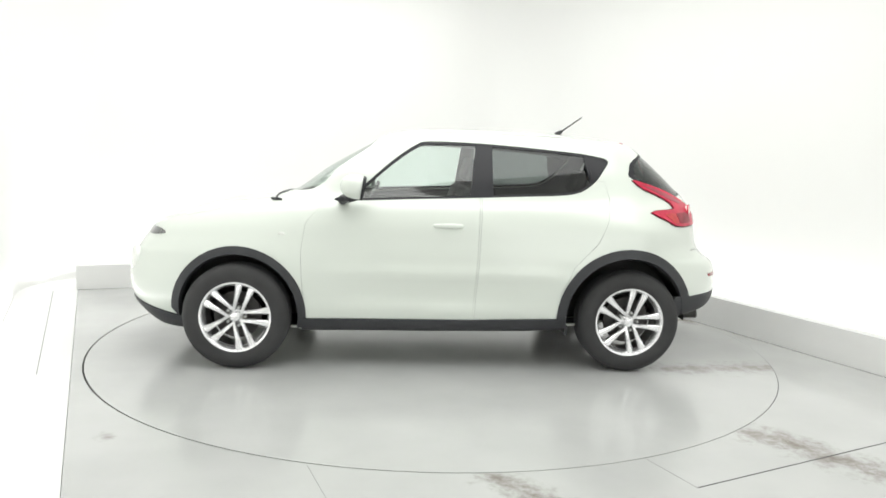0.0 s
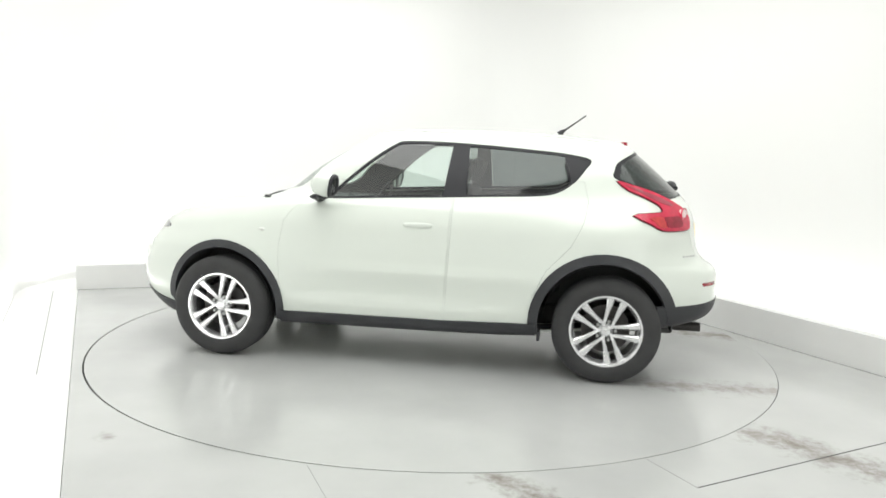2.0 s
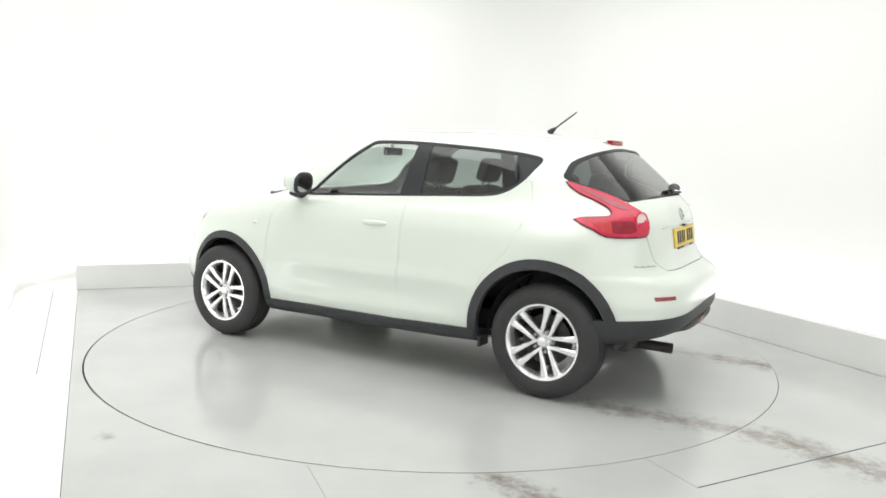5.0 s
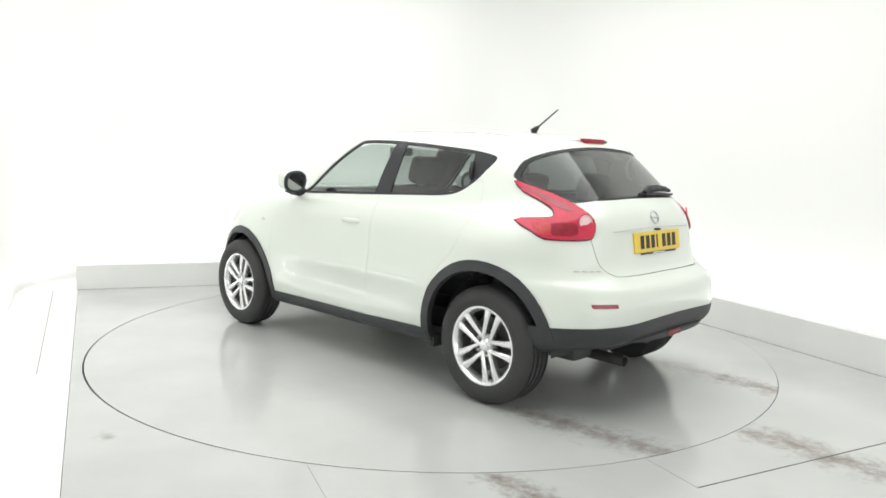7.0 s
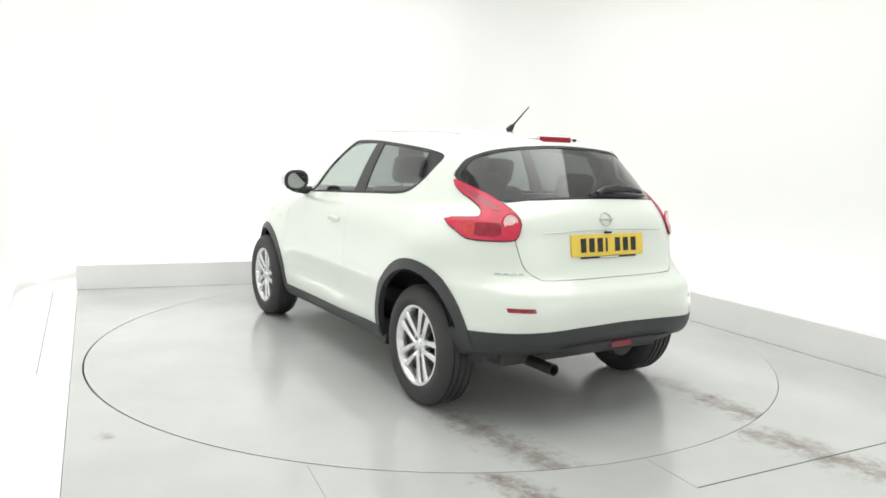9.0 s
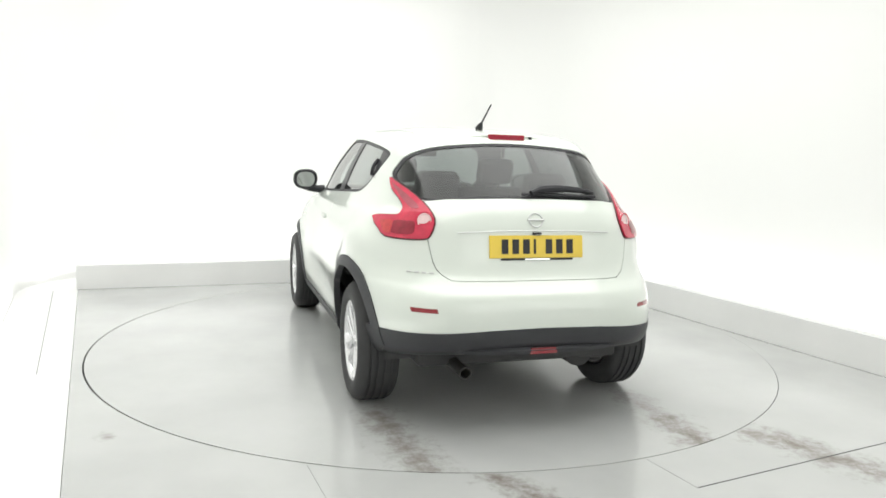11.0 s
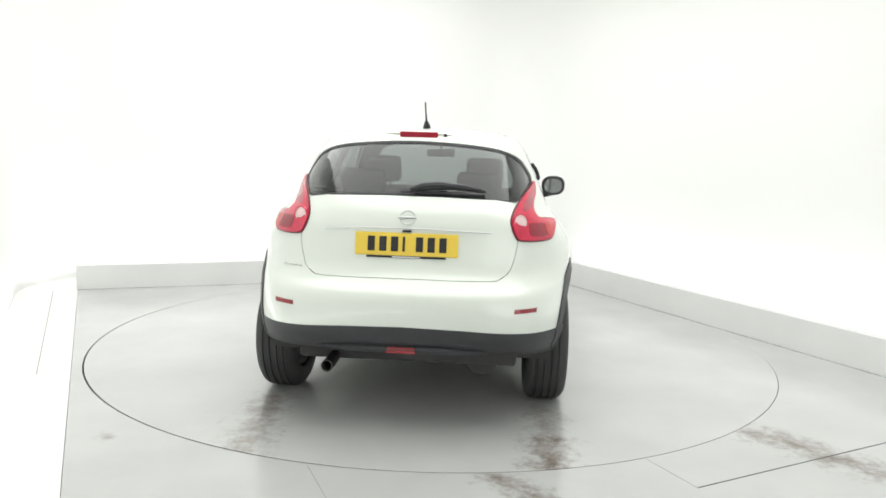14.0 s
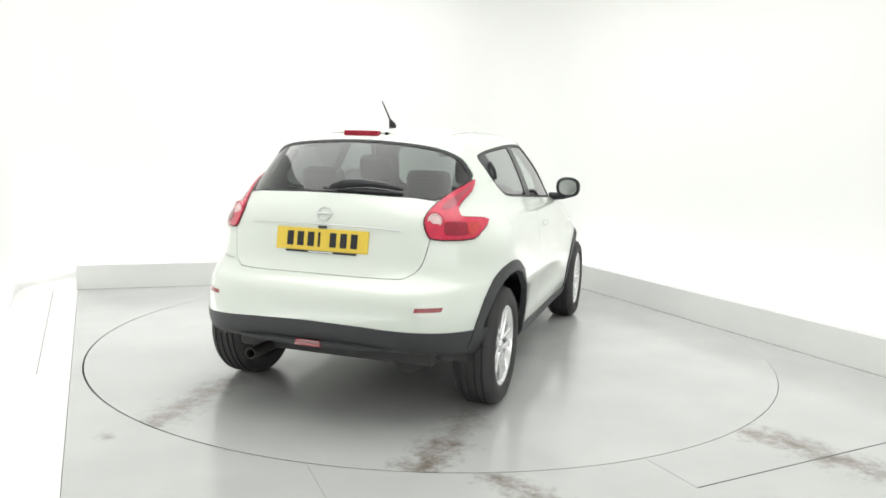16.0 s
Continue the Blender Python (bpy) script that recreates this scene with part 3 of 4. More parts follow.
def build_sides():
    for side, pick in SIDES:
        for name, outline in (("door", DOOR_FRONT), ("door", DOOR_REAR)):
            holes = [SIDE_WINDOW] + ([ARCH[-1.265]] if outline is DOOR_REAR else [])
            door = skin_piece(name, WHITE_PAINT, car, outline, 0, 2, pick, holes, 0.0, 0.012, "white front door" if outline is DOOR_FRONT else "white rear door")
            if outline is DOOR_FRONT:
                front = door
            else:
                rear = door
        inner = shrink(SIDE_WINDOW, 0.016)
        skin_piece("window_frame", BLACK_TRIM, car, shrink(SIDE_WINDOW, 0.001), 0, 2, pick, [inner], -0.003, 0.012, "black window surround")
        # sloping centre pillar between the panes
        pane_front = clip(inner, 1.0, 0.118, -0.066)
        pillar = clip(clip(inner, -1.0, -0.118, 0.070), 1.0, -0.02, -0.378)
        pane_rear = clip(clip(inner, -1.0, 0.02, 0.382), 1.0, -0.22, -1.262)
        quarter = clip(inner, -1.0, 0.22, 1.266)
        skin_piece("front_window", GLASS_CLEAR, front, pane_front, 0, 2, pick, (), -0.008, 0.004, "lightly tinted door glass").visible_shadow = False
        skin_piece("pillar", PILLAR, car, pillar, 0, 2, pick, (), -0.004, 0.012, "black centre pillar")
        skin_piece("rear_window", GLASS_SIDE, rear, pane_rear, 0, 2, pick, (), -0.008, 0.004, "dark tinted door glass").visible_shadow = False
        skin_piece("quarter_trim", PILLAR, rear, quarter, 0, 2, pick, (), -0.005, 0.010, "black corner panel with hidden handle")
        # arch cladding, sill
        for xc in ARCH:
            tx, tz, outer, inner_r = TRIM[xc]
            arch = circle(tx, tz, outer, 44)
            arch = clip(arch, 0.0, 1.0, 0.262)
            arch = clip(arch, 0.84, 1.0, -1.008)
            arch = clip(arch, -1.0, 0.75, -1.42)
            skin_piece("arch_trim", CLADDING, car, arch, 0, 2, pick, [circle(tx, tz, inner_r, 44)], 0.007, 0.035, "dark grey plastic wheel arch trim")
        sill = [(0.86, 0.249), (0.86, 0.324), (-0.23, 0.330), (-0.83, 0.350), (-0.83, 0.262)]
        skin_piece("sill", CLADDING, car, sill[::-1], 0, 2, pick, (), 0.012, 0.03, "dark grey plastic sill trim")
        # hidden rear handle in the corner panel, roof moulding
        bm = bm_new()
        tube(bm, smooth_line([drape((x, side * 1.5, z), (0, -side, 0), h) for x, z, h in ((-0.968, 1.345, 0.0), (-0.980, 1.310, 0.009), (-0.990, 1.275, 0.009), (-0.994, 1.250, 0.0))], 3), 0.011, 8)
        part("pull_handle", bm, BLACK_TRIM, rear, "black pull handle")
        bm = bm_new()
        tube(bm, [drape((x, side * (0.475 - 0.05 * max(0, (x + 0.3) / 0.5) ** 2), 4), (0, 0, -1), 0.0015) for x in np.linspace(0.12, -1.18, 14)], 0.0035, 6)
        part("roof_moulding", bm, DULL_CHROME, car, "thin grey roof moulding")
        # grip over a shallow cup
        bm = bm_new()
        rows = []
        for x, h, r in smooth_line([(0.035, -0.002, 0.009), (0.015, 0.004, 0.013), (-0.06, 0.009, 0.017), (-0.135, 0.006, 0.014), (-0.158, -0.002, 0.009)], 4):
            c = drape((x, side, 0.934), (0, -side, 0), h)
            rows.append([bm.verts.new(c + Vector((0, 0.45 * r * math.sin(a), r * math.cos(a)))) for a in np.linspace(0, 2 * math.pi, 13)[:-1]])
        for a, b in zip(rows, rows[1:]):
            for k in range(12):
                bm.faces.new((a[k], a[(k + 1) % 12], b[(k + 1) % 12], b[k]))
        bm.faces.new(rows[0][::-1])
        bm.faces.new(rows[-1])
        part("door_handle", bm, WHITE_PAINT, front, "white door handle")
        # repeater
        c = drape((0.985, side * 1.0, 0.862), (0, -side, 0), 0.002)
        bm = bm_new()
        bmesh.ops.create_uvsphere(bm, u_segments=16, v_segments=8, radius=1.0, matrix=Matrix.Translation(c) @ Matrix.Diagonal((0.022, 0.008, 0.011, 1)))
        part("side_repeater", bm, HEAD_LENS, car, "small clear side indicator")


def build_lamps():
    for side in (1, -1):
        mir = side < 0
        seal = skin_piece("lamp_seal", SEAL_RED, car, shrink(LAMP, -0.006), 0, 2, lambda c: c.y > 0.3, (), 0.005, 0.02, "dark seal round the tail light", -45, mir)
        lamp = skin_piece("tail_light", RED_LENS, car, LAMP, 0, 2, lambda c: c.y > 0.3, (), 0.012, 0.03, "red tail light cluster reaching up beside the rear window", -45, mir)
        c = drape((-1.702, side * 0.562, 1.053), (0.92, -side * 0.35, 0), 0.0)
        nrm = Vector((-0.86, side * 0.5, 0.1)).normalized()
        m = Matrix.Translation(c + nrm * 0.007) @ nrm.to_track_quat("Y", "Z").to_matrix().to_4x4()
        bm = bm_new()
        lathe(bm, [(0.038, -0.012), (0.038, 0.008), (0.034, 0.012), (0.03, 0.008), (0.016, 0.012), (0.001, 0.016)], 28, m=m)
        part("reversing_lamp", bm, CLEAR_LENS, lamp, "round clear reversing lamp")
        bm = bm_new()
        lathe(bm, [(0.045, 0.000), (0.045, 0.010), (0.038, 0.010), (0.038, 0.0)], 28, m=m, closed=True)
        part("lamp_ring", bm, RED_LENS, lamp)
        inset = smooth_loop([(-0.575, 0.982), (-0.548, 1.010), (-0.530, 1.03), (-0.58, 1.037), (-0.622, 1.035), (-0.624, 1.00), (-0.624, 0.978), (-0.60, 0.976)], 2)
        skin_piece("indicator_lens", AMBER_RED, lamp, inset[::-1], 0, 2, lambda c: c.y > 0.3, (), 0.0145, 0.004, "paler red indicator lens", -45, mir)
        deep = smooth_loop([(-0.632, 0.980), (-0.632, 1.005), (-0.632, 1.036), (-0.70, 1.040), (-0.755, 1.040), (-0.768, 1.010), (-0.760, 0.983), (-0.70, 0.976)], 2)
        skin_piece("brake_chamber", CHAMBER_RED, lamp, deep[::-1], 0, 2, lambda c: c.y > 0.3, (), 0.0145, 0.004, "deep red brake lamp chamber", -45, mir)
        arm = smooth_loop([(-0.49, 1.225), (-0.60, 1.186), (-0.70, 1.142), (-0.755, 1.105), (-0.70, 1.105), (-0.62, 1.145), (-0.54, 1.195)], 2)
        skin_piece("lamp_arm", PALE_RED, lamp, arm, 0, 2, lambda c: c.y > 0.3, (), 0.0140, 0.003, "dusky red upper arm of the lamp", -45, mir)
        refl = [(0.548, 0.622), (0.662, 0.620), (0.666, 0.641), (0.553, 0.643)]
        refl = refl if side > 0 else [(-a, b) for a, b in refl[::-1]]
        skin_piece("reflector", DARK_RED, car, refl, 1, 2, REAR, (), 0.002, 0.006, "slim red rear reflector")
    bm = bm_new()
    box(bm, -1.374, -1.332, -0.106, 0.106, 1.456, 1.507, 0.008)
    part("brake_light", bm, BRAKE_RED, car, "red high level brake light")


def build_rear():
    gate = skin_piece("tailgate", WHITE_PAINT, car, shrink(TAILGATE, 0.0), 1, 2, lambda c: c.x < -1.4, (), 0.0, 0.012, "white tailgate")
    skin_piece("rear_window_frame", BLACK_TRIM, car, shrink(REAR_GLASS, 0.001), 1, 2, REAR, [shrink(REAR_GLASS, 0.012)], -0.003, 0.012, "black rear window edge")
    g = skin_piece("rear_screen", GLASS_DARK, car, shrink(REAR_GLASS, 0.010), 1, 2, REAR, (), -0.006, 0.004, "dark tinted rear window")
    g.visible_shadow = False
    w = skin_piece("windscreen", GLASS_CLEAR, car, WINDSCREEN, 1, 2, lambda c: c.x > 0.2 and c.z > 1.0, (), -0.005, 0.004, "clear windscreen")
    w.visible_shadow = False
    # roof spoiler lip over the rear window
    bm = bm_new()
    rows = []
    for k in range(21):
        y = -0.50 + 0.05 * k
        e = 1 - (abs(y) / 0.52) ** 3
        x0 = -1.20
        a = Vector((x0, y, 1.517 - 0.09 * (abs(y) / 0.5) ** 2.4))
        b = Vector((-1.295 - 0.05 * e, y, 1.503 - 0.10 * (abs(y) / 0.5) ** 2.4))
        rows.append([a, b, b + Vector((0.004, 0, -0.020)), a + Vector((-0.02, 0, -0.04))])
    vs = [[bm.verts.new(p) for p in r] for r in rows]
    for r0, r1 in zip(vs, vs[1:]):
        for i in range(4):
            bm.faces.new((r0[i], r0[(i + 1) % 4], r1[(i + 1) % 4], r1[i]))
    bm.faces.new(vs[0])
    bm.faces.new(vs[-1][::-1])
    part("spoiler", bm, WHITE_PAINT, car, "white roof spoiler lip", angle=50)
    # lower bumper in black plastic, following the bumper round the corners
    low = [(-0.90, 0.30), (0.90, 0.30), (0.90, 0.495), (0.6, 0.520), (0.3, 0.537), (0.0, 0.543), (-0.3, 0.537), (-0.6, 0.520), (-0.90, 0.495)]
    skin_piece("lower_bumper", CLADDING, car, low, 1, 2, lambda c: c.x < -1.57, (), 0.003, 0.03, "black plastic lower rear bumper")
    # diffuser ledge with the red rear fog lamp
    bm = bm_new()
    prof = [(-1.965, 0.440), (-1.980, 0.428), (-1.972, 0.408), (-1.90, 0.390), (-1.80, 0.385), (-1.80, 0.445)]
    rows = []
    for k in range(13):
        y = -0.54 + 0.09 * k
        e = (abs(y) / 0.54) ** 4
        rows.append([bm.verts.new((x + 0.10 * e, y, z + (0.440 - z) * 0.6 * e)) for x, z in prof])
    for r0, r1 in zip(rows, rows[1:]):
        for i in range(len(prof)):
            bm.faces.new((r0[i], r0[(i + 1) % len(prof)], r1[(i + 1) % len(prof)], r1[i]))
    bm.faces.new(rows[0])
    bm.faces.new(rows[-1][::-1])
    ledge = part("diffuser", bm, CLADDING, car, "dark grey plastic diffuser ledge")
    bm = bm_new()
    prism(bm, [(-0.075, 0.408), (0.075, 0.408), (0.066, 0.438), (-0.066, 0.438)], -1.9785, -1.95, lambda a, b, c: Vector((c, a, b)))
    part("fog_lamp", bm, DARK_RED, ledge, "red rear fog lamp")
    # number plate: plain bars for its characters
    tilt = Matrix.Translation((-1.832, 0, 0.932)) @ Matrix.Rotation(radians(8), 4, "Y")
    bm = bm_new()
    box(bm, -0.006, 0.006, -0.26, 0.26, -0.0580, 0.0580, 0.004)
    plate = part("number_plate", bm, YELLOW, car, "yellow number plate with dark bars", at=tilt)
    for k, y in enumerate((0.178, 0.119, 0.060, 0.013, -0.066, -0.125, -0.184)):
        bm = bm_new()
        wd = 0.006 if k == 3 else 0.018
        box(bm, -0.0085, -0.0055, y - wd, y + wd, -0.036, 0.038)
        part("bar", bm, BLACK_TRIM, plate, smooth=False)
    bm = bm_new()
    box(bm, -0.0085, -0.0055, -0.20, 0.20, -0.069, -0.0585, 0.001)
    part("plate_strip", bm, BLACK_TRIM, plate, "black strip under the plate")
    bm = bm_new()
    box(bm, -0.0100, -0.0080, -0.07, 0.07, -0.067, -0.0605)
    part("strip_bar", bm, CHROME, plate, smooth=False)
    # chrome strip, maker's ring and badge bars
    bm = bm_new()
    pts = [drape((-3, y, 1.012 - 0.012 * (y / 0.42) ** 2), (1, 0, 0), 0.006) for y in np.linspace(-0.42, 0.42, 15)]
    tube(bm, pts, 0.0032, 6)
    part("handle_strip", bm, DULL_CHROME, gate, "slim dull chrome strip over the number plate")
    bm = bm_new()
    pts = [drape((-3, 0.038 * math.cos(a), 1.065 + 0.034 * math.sin(a)), (1, 0, 0), 0.003) for a in np.linspace(0, 2 * math.pi, 25)]
    tube(bm, pts, 0.0038, 6)
    pts = [drape((-3, y, 1.065), (1, 0, 0), 0.005) for y in np.linspace(-0.046, 0.046, 5)]
    tube(bm, pts, 0.006, 6)
    part("badge", bm, DULL_CHROME, gate, "plain chrome ring emblem")
    bm = bm_new()
    box(bm, -1.838, -1.815, -0.022, 0.022, 0.994, 1.004, 0.003)
    part("release_button", bm, BLACK_TRIM, gate, "small black tailgate button")
    for k in range(4):
        bm = bm_new()
        y0 = 0.655 - 0.032 * k
        pts = [drape((-3, y, 0.798), (1, 0, 0), 0.003) for y in (y0, y0 - 0.02)]
        tube(bm, pts, 0.0042, 6)
        part("badge_bar", bm, DULL_CHROME, car)
    # wiper
    bm = bm_new()
    pts = [drape((-3, y, z), (1, 0, 0.0), h) for y, z, h in ((0.0, 1.185, 0.02), (-0.06, 1.200, 0.026), (-0.17, 1.207, 0.026), (-0.28, 1.203, 0.022), (-0.38, 1.192, 0.016))]
    tube(bm, smooth_line(pts, 4), [0.016] * 4 + [0.022] * 5 + [0.017] * 4 + [0.013] * 3 + [0.006], 8)
    arm = part("rear_wiper", bm, BLACK_TRIM, car, "black rear wiper arm")
    bm = bm_new()
    pts = [drape((-3, y, 1.185 - 0.01 * abs(y) / 0.4), (1, 0, 0.0), 0.012) for y in np.linspace(0.05, -0.38, 8)]
    tube(bm, pts, 0.008, 6)
    part("wiper_blade", bm, BLACK_TRIM, arm)
    # aerial
    bm = bm_new()
    tube(bm, [(-0.90, 0, 1.550), (-0.925, 0, 1.572), (-0.945, 0, 1.585)], [0.024, 0.016, 0.007], 10)
    mast = part("aerial_base", bm, BLACK_TRIM, car, "black aerial foot")
    bm = bm_new()
    tube(bm, [(-0.930, 0, 1.575), (-1.085, -0.004, 1.688)], [0.006, 0.0045], 8)
    part("aerial", bm, BLACK_TRIM, mast)
    # washer nozzle
    bm = bm_new()
    box(bm, -1.362, -1.33, -0.155, -0.14, 1.484, 1.500, 0.003)
    part("washer_nozzle", bm, BLACK_TRIM, car)
    # exhaust, silencer, axle, floor pan
    bm = bm_new()
    m = Matrix.Translation((-1.785, 0.385, 0.302)) @ Matrix.Rotation(radians(90), 4, "Z")
    lathe(bm, [(0.030, -0.25), (0.031, 0.11), (0.026, 0.11), (0.025, -0.1)], 20, m=m)
    part("exhaust_tip", bm, EXHAUST, car, "grey steel exhaust tip")
    bm = bm_new()
    tube(bm, [(-1.35, -0.36, 0.30), (-1.42, -0.40, 0.30), (-1.60, -0.40, 0.30)], [0.02, 0.09, 0.09], 14)
    tube(bm, [(-1.62, 0.385, 0.308), (-1.40, 0.36, 0.31), (-1.1, 0.30, 0.31), (0.9, 0.15, 0.27)], 0.026, 10)
    part("exhaust_pipe", bm, UNDER, car)
    bm = bm_new()
    box(bm, -1.33, -1.23, -0.62, 0.62, 0.265, 0.35, 0.03)
    part("rear_axle", bm, UNDER, car)
    bm = bm_new()
    box(bm, -1.70, 1.78, -0.58, 0.58, 0.285, 0.42, 0.03)
    part("floor_pan", bm, UNDER, car)
    for side in (1, -1):
        # mud flap and wheel housings
        bm = bm_new()
        box(bm, -0.862, -0.842, side * 0.78 - 0.06, side * 0.78 + 0.05, 0.238, 0.30, 0.006)
        part("stone_guard", bm, CLADDING, car)
        for xc in ARCH:
            bm = bm_new()
            n = 22
            a = [(xc + 0.40 * math.cos(math.pi * k / n + 0.0), 0.33 + 0.40 * math.sin(math.pi * k / n)) for k in range(n + 1)]
            lo = [bm.verts.new((x, side * 0.75, z)) for x, z in a]
            hi = [bm.verts.new((x, side * 0.52, z)) for x, z in a]
            for k in range(n):
                bm.faces.new((lo[k], lo[k + 1], hi[k + 1], hi[k]))
            bm.faces.new(hi)
            part("wheel_housing", bm, UNDER, car)


def build_mirrors():
    for side in (1, -1):
        arm = bm_new()
        tube(arm, [(0.610, side * 0.740, 1.080), (0.610, side * 0.80, 1.084), (0.590, side * 0.86, 1.090), (0.560, side * 0.91, 1.098)], [0.034, 0.030, 0.026, 0.018], 12)
        tube(arm, [(0.655, side * 0.84, 1.088), (0.62, side * 0.865, 1.090), (0.56, side * 0.885, 1.092), (0.50, side * 0.89, 1.098)], [0.006, 0.018, 0.020, 0.008], 10)
        turn = Matrix.Translation((0.525, side * 0.904, 1.170)) @ Matrix.Rotation(radians(2 * side), 4, "Z") @ Matrix.Rotation(radians(-9), 4, "Y")
        at = lambda x, y, z, m=turn, sd=side: m @ Vector((x, sd * y, z))
        foot = part("door_mirror", arm, BLACK_TRIM, car, "white capped door mirror on a black foot")
        bm = bm_new()
        sec = []
        for k, (dx, s) in enumerate(((-0.045, 0.90), (-0.035, 0.97), (0.0, 1.0), (0.040, 0.92), (0.070, 0.72), (0.088, 0.42), (0.094, 0.05))):
            ring = []
            for i in range(28):
                a = 2 * math.pi * i / 28
                ring.append(bm.verts.new(at(dx, s * 0.091 * spow(math.cos(a), 0.8), s * 0.076 * spow(math.sin(a), 0.8))))
            sec.append(ring)
        for a, b in zip(sec, sec[1:]):
            for i in range(28):
                bm.faces.new((a[i], a[(i + 1) % 28], b[(i + 1) % 28], b[i]))
        bm.faces.new(sec[-1])
        part("mirror_cap", bm, WHITE_PAINT, foot, "white mirror cap")
        bm = bm_new()
        rows = []
        for dx, s in ((-0.040, 0.985), (-0.054, 0.95), (-0.060, 0.80), (-0.050, 0.72)):
            rows.append([bm.verts.new(at(dx, s * 0.094 * spow(math.cos(2 * math.pi * i / 28), 0.8), s * 0.079 * spow(math.sin(2 * math.pi * i / 28), 0.8))) for i in range(28)])
        for a, b in zip(rows, rows[1:]):
            for i in range(28):
                bm.faces.new((a[i], a[(i + 1) % 28], b[(i + 1) % 28], b[i]))
        part("mirror_rim", bm, BLACK_TRIM, foot, "black mirror edge")
        bm = bm_new()
        bm.faces.new([bm.verts.new(at(-0.052, 0.069 * spow(math.cos(2 * math.pi * i / 28), 0.8), 0.058 * spow(math.sin(2 * math.pi * i / 28), 0.8))) for i in range(28)])
        part("mirror_glass", bm, MIRROR, foot, "mirror glass", smooth=False)


def seat(x, y, w, back_h):
    root = new("seat")
    root.parent = car
    bm = bm_new()
    box(bm, x - 0.25, x + 0.27, y - w / 2, y + w / 2, 0.50, 0.66, 0.06)
    part("cushion", bm, SEAT_CLOTH, root)
    m = Matrix.Translation((x - 0.24, y, 0.60)) @ Matrix.Rotation(radians(-18), 4, "Y")
    bm = bm_new()
    box(bm, -0.07, 0.07, -w / 2, w / 2, 0.0, back_h, 0.06, m)
    part("backrest", bm, SEAT_CLOTH, root)
    for off in ((0.0,) if w < 0.7 else (-0.34, 0.34)):
        bm = bm_new()
        box(bm, -0.05, 0.05, off - 0.13, off + 0.13, back_h + 0.04, back_h + 0.22, 0.045, m)
        part("headrest", bm, SEAT_CLOTH, root)
        for dy in (-0.05, 0.05):
            bm = bm_new()
            tube(bm, [m @ Vector((0, off + dy, back_h - 0.03)), m @ Vector((0, off + dy, back_h + 0.07))], 0.007, 8)
            part("headrest_post", bm, DARK_METAL, root)


def build_cabin():
    seat(0.18, 0.36, 0.52, 0.58)
    seat(0.18, -0.36, 0.52, 0.58)
    seat(-0.72, 0.0, 1.18, 0.50)
    bm = bm_new()
    box(bm, 0.55, 1.05, -0.70, 0.70, 0.70, 1.04, 0.06)
    part("dashboard", bm, DASH, car, "dark dashboard")
    bm = bm_new()
    m = Matrix.Translation((0.50, -0.36, 0.98)) @ Matrix.Rotation(radians(65), 4, "Y")
    pts = [m @ Vector((0.185 * math.cos(a), 0.185 * math.sin(a), 0)) for a in np.linspace(0, 2 * math.pi, 33)]
    tube(bm, pts, 0.015, 8, caps=False)
    tube(bm, [m @ Vector((0, -0.18, 0)), m @ Vector((0, 0, -0.03)), m @ Vector((0, 0.18, 0))], [0.02, 0.05, 0.02], 8)
    tube(bm, [m @ Vector((0, 0, -0.03)), m @ Vector((0, 0, -0.22))], 0.03, 10)
    part("steering_wheel", bm, DASH, car)
    bm = bm_new()
    box(bm, 0.36, 0.39, -0.11, 0.11, 1.365, 1.425, 0.012)
    box(bm, 0.375, 0.395, -0.012, 0.012, 1.42, 1.475)
    part("cabin_mirror", bm, BLACK_TRIM, car)
    bm = bm_new()
    box(bm, -1.60, -0.98, -0.55, 0.55, 0.98, 1.0, 0.006)
    part("parcel_shelf", bm, DASH, car)


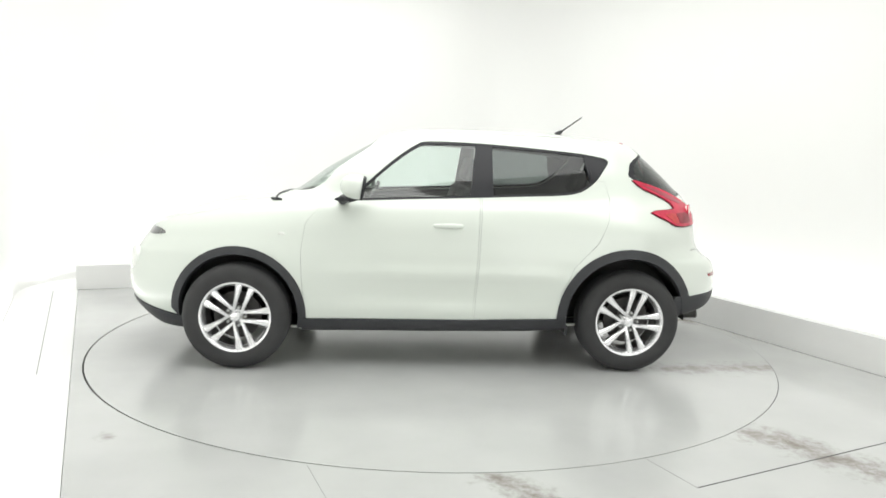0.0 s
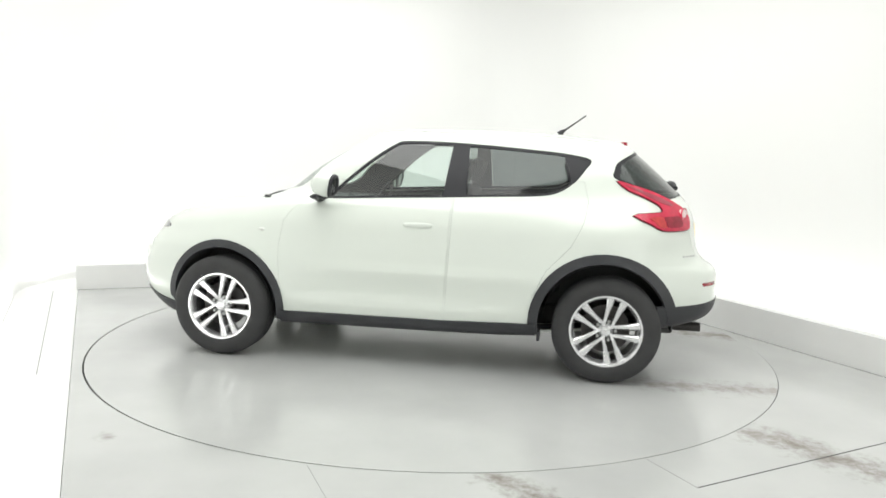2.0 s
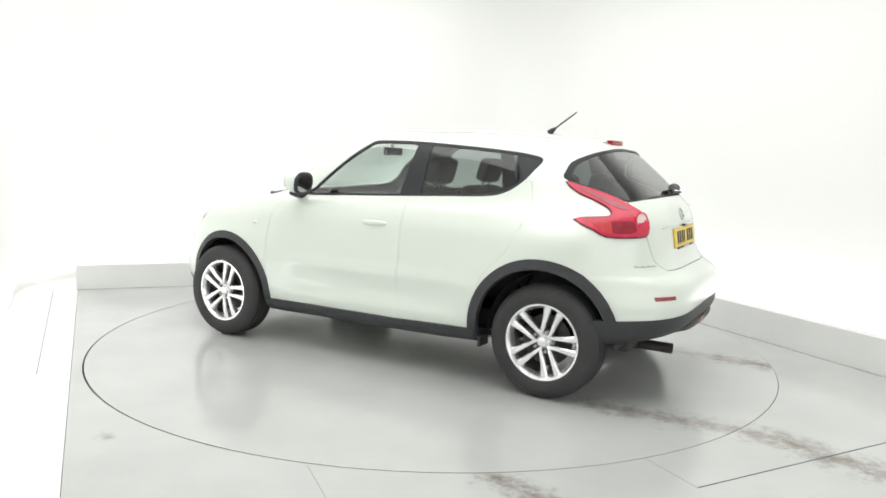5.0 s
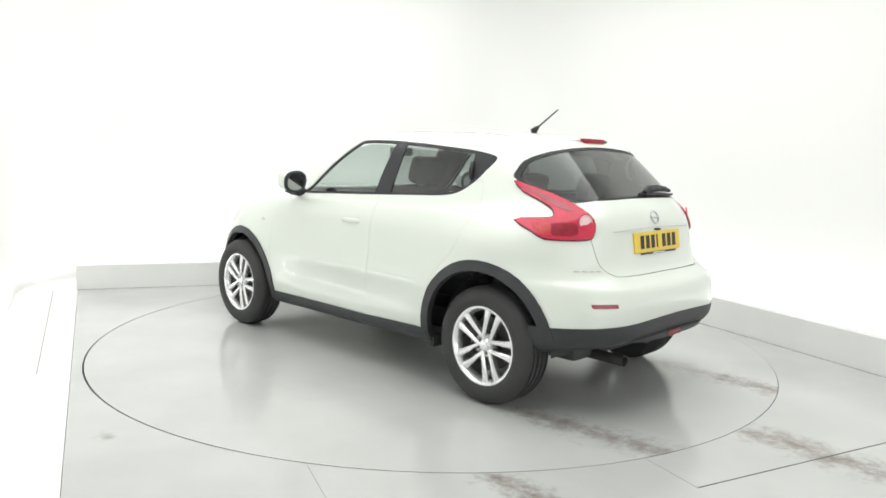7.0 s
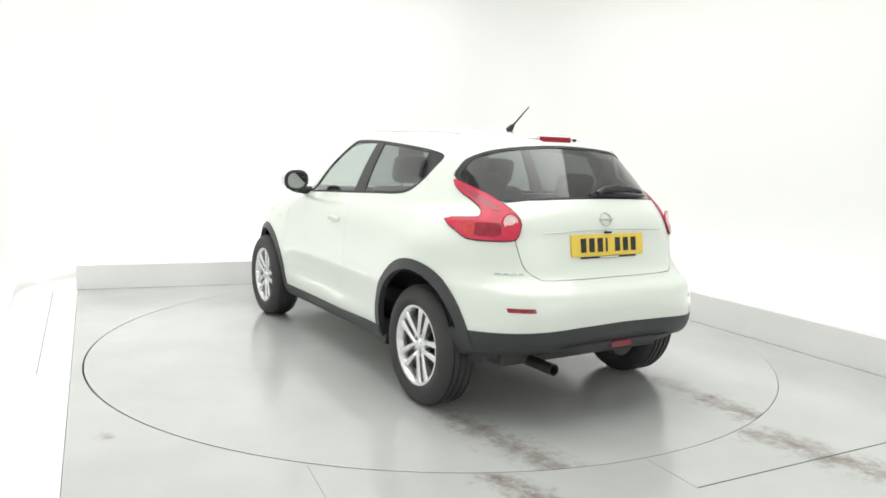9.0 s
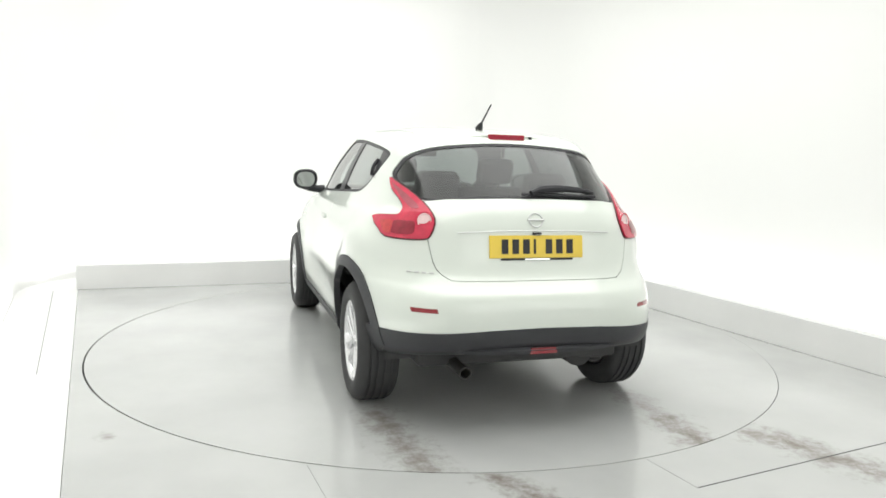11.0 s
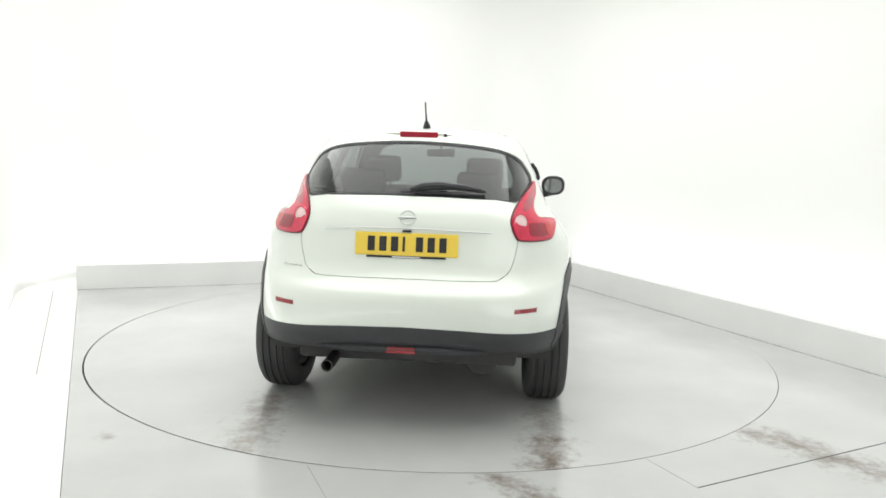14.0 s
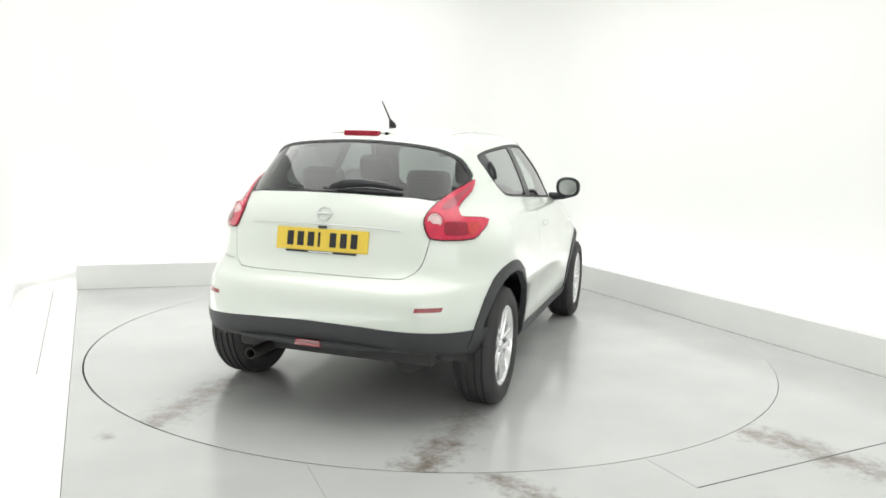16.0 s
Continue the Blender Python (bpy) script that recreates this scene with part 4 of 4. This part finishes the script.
def build_front():
    skin_piece("bonnet", WHITE_PAINT, car, BONNET, 0, 1, lambda c: c.z > 0.86, (), 0.0, 0.012, "white bonnet")
    low = [(-0.88, 0.19), (0.88, 0.19), (0.88, 0.255), (0.74, 0.315), (0.6, 0.375), (0.0, 0.42), (-0.6, 0.375), (-0.74, 0.315), (-0.88, 0.255)]
    skin_piece("front_lower_bumper", CLADDING, car, low, 1, 2, lambda c: c.x > 1.58, (), 0.008, 0.03, "black plastic lower front bumper")
    bm = bm_new()
    pts = [drape((x, y, 4), (0, 0, -1), 0.003) for x, y in ((1.06, 0.60), (1.09, 0.3), (1.10, 0.0), (1.09, -0.3), (1.06, -0.60))]
    tube(bm, smooth_line(pts, 4), 0.007, 8)
    part("cowl_trim", bm, BLACK_TRIM, car, "black cowl below the windscreen")
    for side in (1, -1):
        bm = bm_new()
        tube(bm, [drape((x, side * y, 4), (0, 0, -1), h) for x, y, h in ((1.10, 0.52, 0.003), (1.07, 0.58, 0.006), (1.02, 0.62, 0.006))], [0.008, 0.012, 0.006], 8)
        part("front_wiper", bm, BLACK_TRIM, car)
        # round headlamp low in the bumper and the slim lamp on the wing
        c = drape((4, side * 0.50, 0.64), (-1, 0, 0), 0.0)
        bm = bm_new()
        nrm = Vector((0.86, side * 0.5, 0.1)).normalized()
        m = Matrix.Translation(c) @ nrm.to_track_quat("Y", "Z").to_matrix().to_4x4()
        lathe(bm, [(0.085, -0.02), (0.085, 0.008), (0.07, 0.012), (0.05, 0.016), (0.001, 0.022)], 28, m=m)
        part("headlamp", bm, HEAD_LENS, car, "round headlamp in the bumper")
        slim = smooth_loop([(1.955, 0.825), (1.90, 0.852), (1.80, 0.848), (1.765, 0.826), (1.82, 0.812), (1.89, 0.806)], 2)
        skin_piece("front_indicator", SMOKED, car, slim, 0, 2, LEFT if side > 0 else RIGHT, (), 0.006, 0.006, "smoked indicator lamp on the wing")
    g = smooth_loop([(0.0, 0.60), (0.18, 0.62), (0.22, 0.72), (0.20, 0.78), (0.0, 0.77), (-0.20, 0.78), (-0.22, 0.72), (-0.18, 0.62)], 2)
    skin_piece("grille", BLACK_TRIM, car, g, 1, 2, lambda c: c.x > 1.7, (), 0.004, 0.006, "black front grille")


build_sides()
build_lamps()
build_rear()
build_mirrors()
build_cabin()
build_front()


def wheel(x, side):
    hub = new("wheel")
    hub.parent = car
    hub.matrix_basis = pose(x, side * (0.800 if x > 0 else 0.752), 0.334, 0, 0, 0 if side > 0 else 180)
    bm = bm_new()
    w = 0.108
    tread = []
    for c in (-0.056, -0.020, 0.020, 0.056):
        tread += [(0.334, c - 0.0075), (0.326, c - 0.006), (0.326, c + 0.006), (0.334, c + 0.0075)]
    lathe(bm, [(0.222, -w + 0.01), (0.236, -w), (0.262, -w - 0.005), (0.295, -w - 0.004), (0.318, -w + 0.012), (0.330, -w + 0.030)] + tread +
              [(0.330, w - 0.030), (0.318, w - 0.012), (0.295, w + 0.004), (0.262, w + 0.005), (0.236, w), (0.222, w - 0.01)], 72, closed=True)
    part("tyre", bm, RUBBER, hub)
    bm = bm_new()
    lathe(bm, [(0.206, -0.09), (0.201, 0.05), (0.197, 0.05), (0.195, -0.09)], 64, closed=True)
    part("rim_barrel", bm, BARREL, hub, "shaded inner barrel of the rim")
    bm = bm_new()
    lathe(bm, [(0.199, 0.045), (0.215, 0.088), (0.228, 0.094), (0.228, 0.10), (0.212, 0.098), (0.203, 0.086), (0.194, 0.058), (0.194, 0.045)], 72, closed=True)
    for k in range(5):
        a = 2 * math.pi * k / 5 + math.pi
        for off in (-0.20, 0.20):
            va = []
            # each spoke leaves the hub beside its nut, dips, and widens into the lip
            for rad, ang, y, hw, dep in ((0.030, off * 4.2, 0.074, 0.012, 0.030), (0.062, off * 2.25, 0.083, 0.0125, 0.034), (0.110, off * 1.42, 0.086, 0.0145, 0.040), (0.160, off * 1.12, 0.089, 0.0175, 0.044), (0.207, off * 1.02, 0.090, 0.024, 0.040)):
                p = Vector((math.cos(a + ang) * rad, y, math.sin(a + ang) * rad))
                t = Vector((-math.sin(a + ang), 0, math.cos(a + ang)))
                va.append([bm.verts.new(p + t * hw - Vector((0, 0.008, 0))), bm.verts.new(p + t * hw * 0.55), bm.verts.new(p - t * hw * 0.55), bm.verts.new(p - t * hw - Vector((0, 0.008, 0))),
                           bm.verts.new(p - t * hw * 0.9 - Vector((0, dep, 0))), bm.verts.new(p + t * hw * 0.9 - Vector((0, dep, 0)))])
            for s0, s1 in zip(va, va[1:]):
                for i in range(6):
                    bm.faces.new((s0[i], s0[(i + 1) % 6], s1[(i + 1) % 6], s1[i]))
            bm.faces.new(va[0])
            bm.faces.new(va[-1][::-1])
    lathe(bm, [(0.001, 0.045), (0.046, 0.045), (0.048, 0.060), (0.040, 0.070), (0.031, 0.078), (0.028, 0.086), (0.001, 0.088)], 32)
    part("rim", bm, ALLOY, hub, "silver alloy rim with five double spokes", angle=30)
    bm = bm_new()
    lathe(bm, [(0.030, 0.0805), (0.030, 0.0825), (0.028, 0.0825), (0.028, 0.0805)], 28, closed=True)
    part("cap_ring", bm, BARREL, hub)
    bm = bm_new()
    lathe(bm, [(0.001, 0.012), (0.15, 0.012), (0.15, -0.012), (0.001, -0.012)], 40)
    part("brake_disc", bm, DARK_METAL, hub)
    bm = bm_new()
    lathe(bm, [(0.001, 0.050), (0.078, 0.050), (0.078, 0.012), (0.001, 0.012)], 40)
    part("hub_carrier", bm, DARK_METAL, hub)
    for k in range(5):
        a = 2 * math.pi * k / 5 + math.pi
        bm = bm_new()
        lathe(bm, [(0.001, 0.078), (0.007, 0.078), (0.0095, 0.074), (0.0095, 0.05)], 6, m=Matrix.Translation((0.060 * math.cos(a), 0, 0.060 * math.sin(a))))
        part("wheel_nut", bm, DULL_CHROME, hub, smooth=False)
    return hub


for x in (1.265, -1.265):
    for side in (1, -1):
        wheel(x, side)


# ---- what moves: the turntable turns steadily and carries the car ----
def motions():
    rows_car, rows_table = [], []
    for k in range(0, 17):
        u = (k - 8) / 8
        a = 127.986 - 56.074 * u - 0.896 * u * u + 0.367 * u ** 3
        rows_car.append((float(k), pose(0, 0, 0, 0, 0, a) @ pose(0.019, 0.002, 0)))
        rows_table.append((float(k), pose(0.013, 0.012, 0, 0, 0, a)))
    walk(car, rows_car)
    walk(turntable, rows_table)


motions()
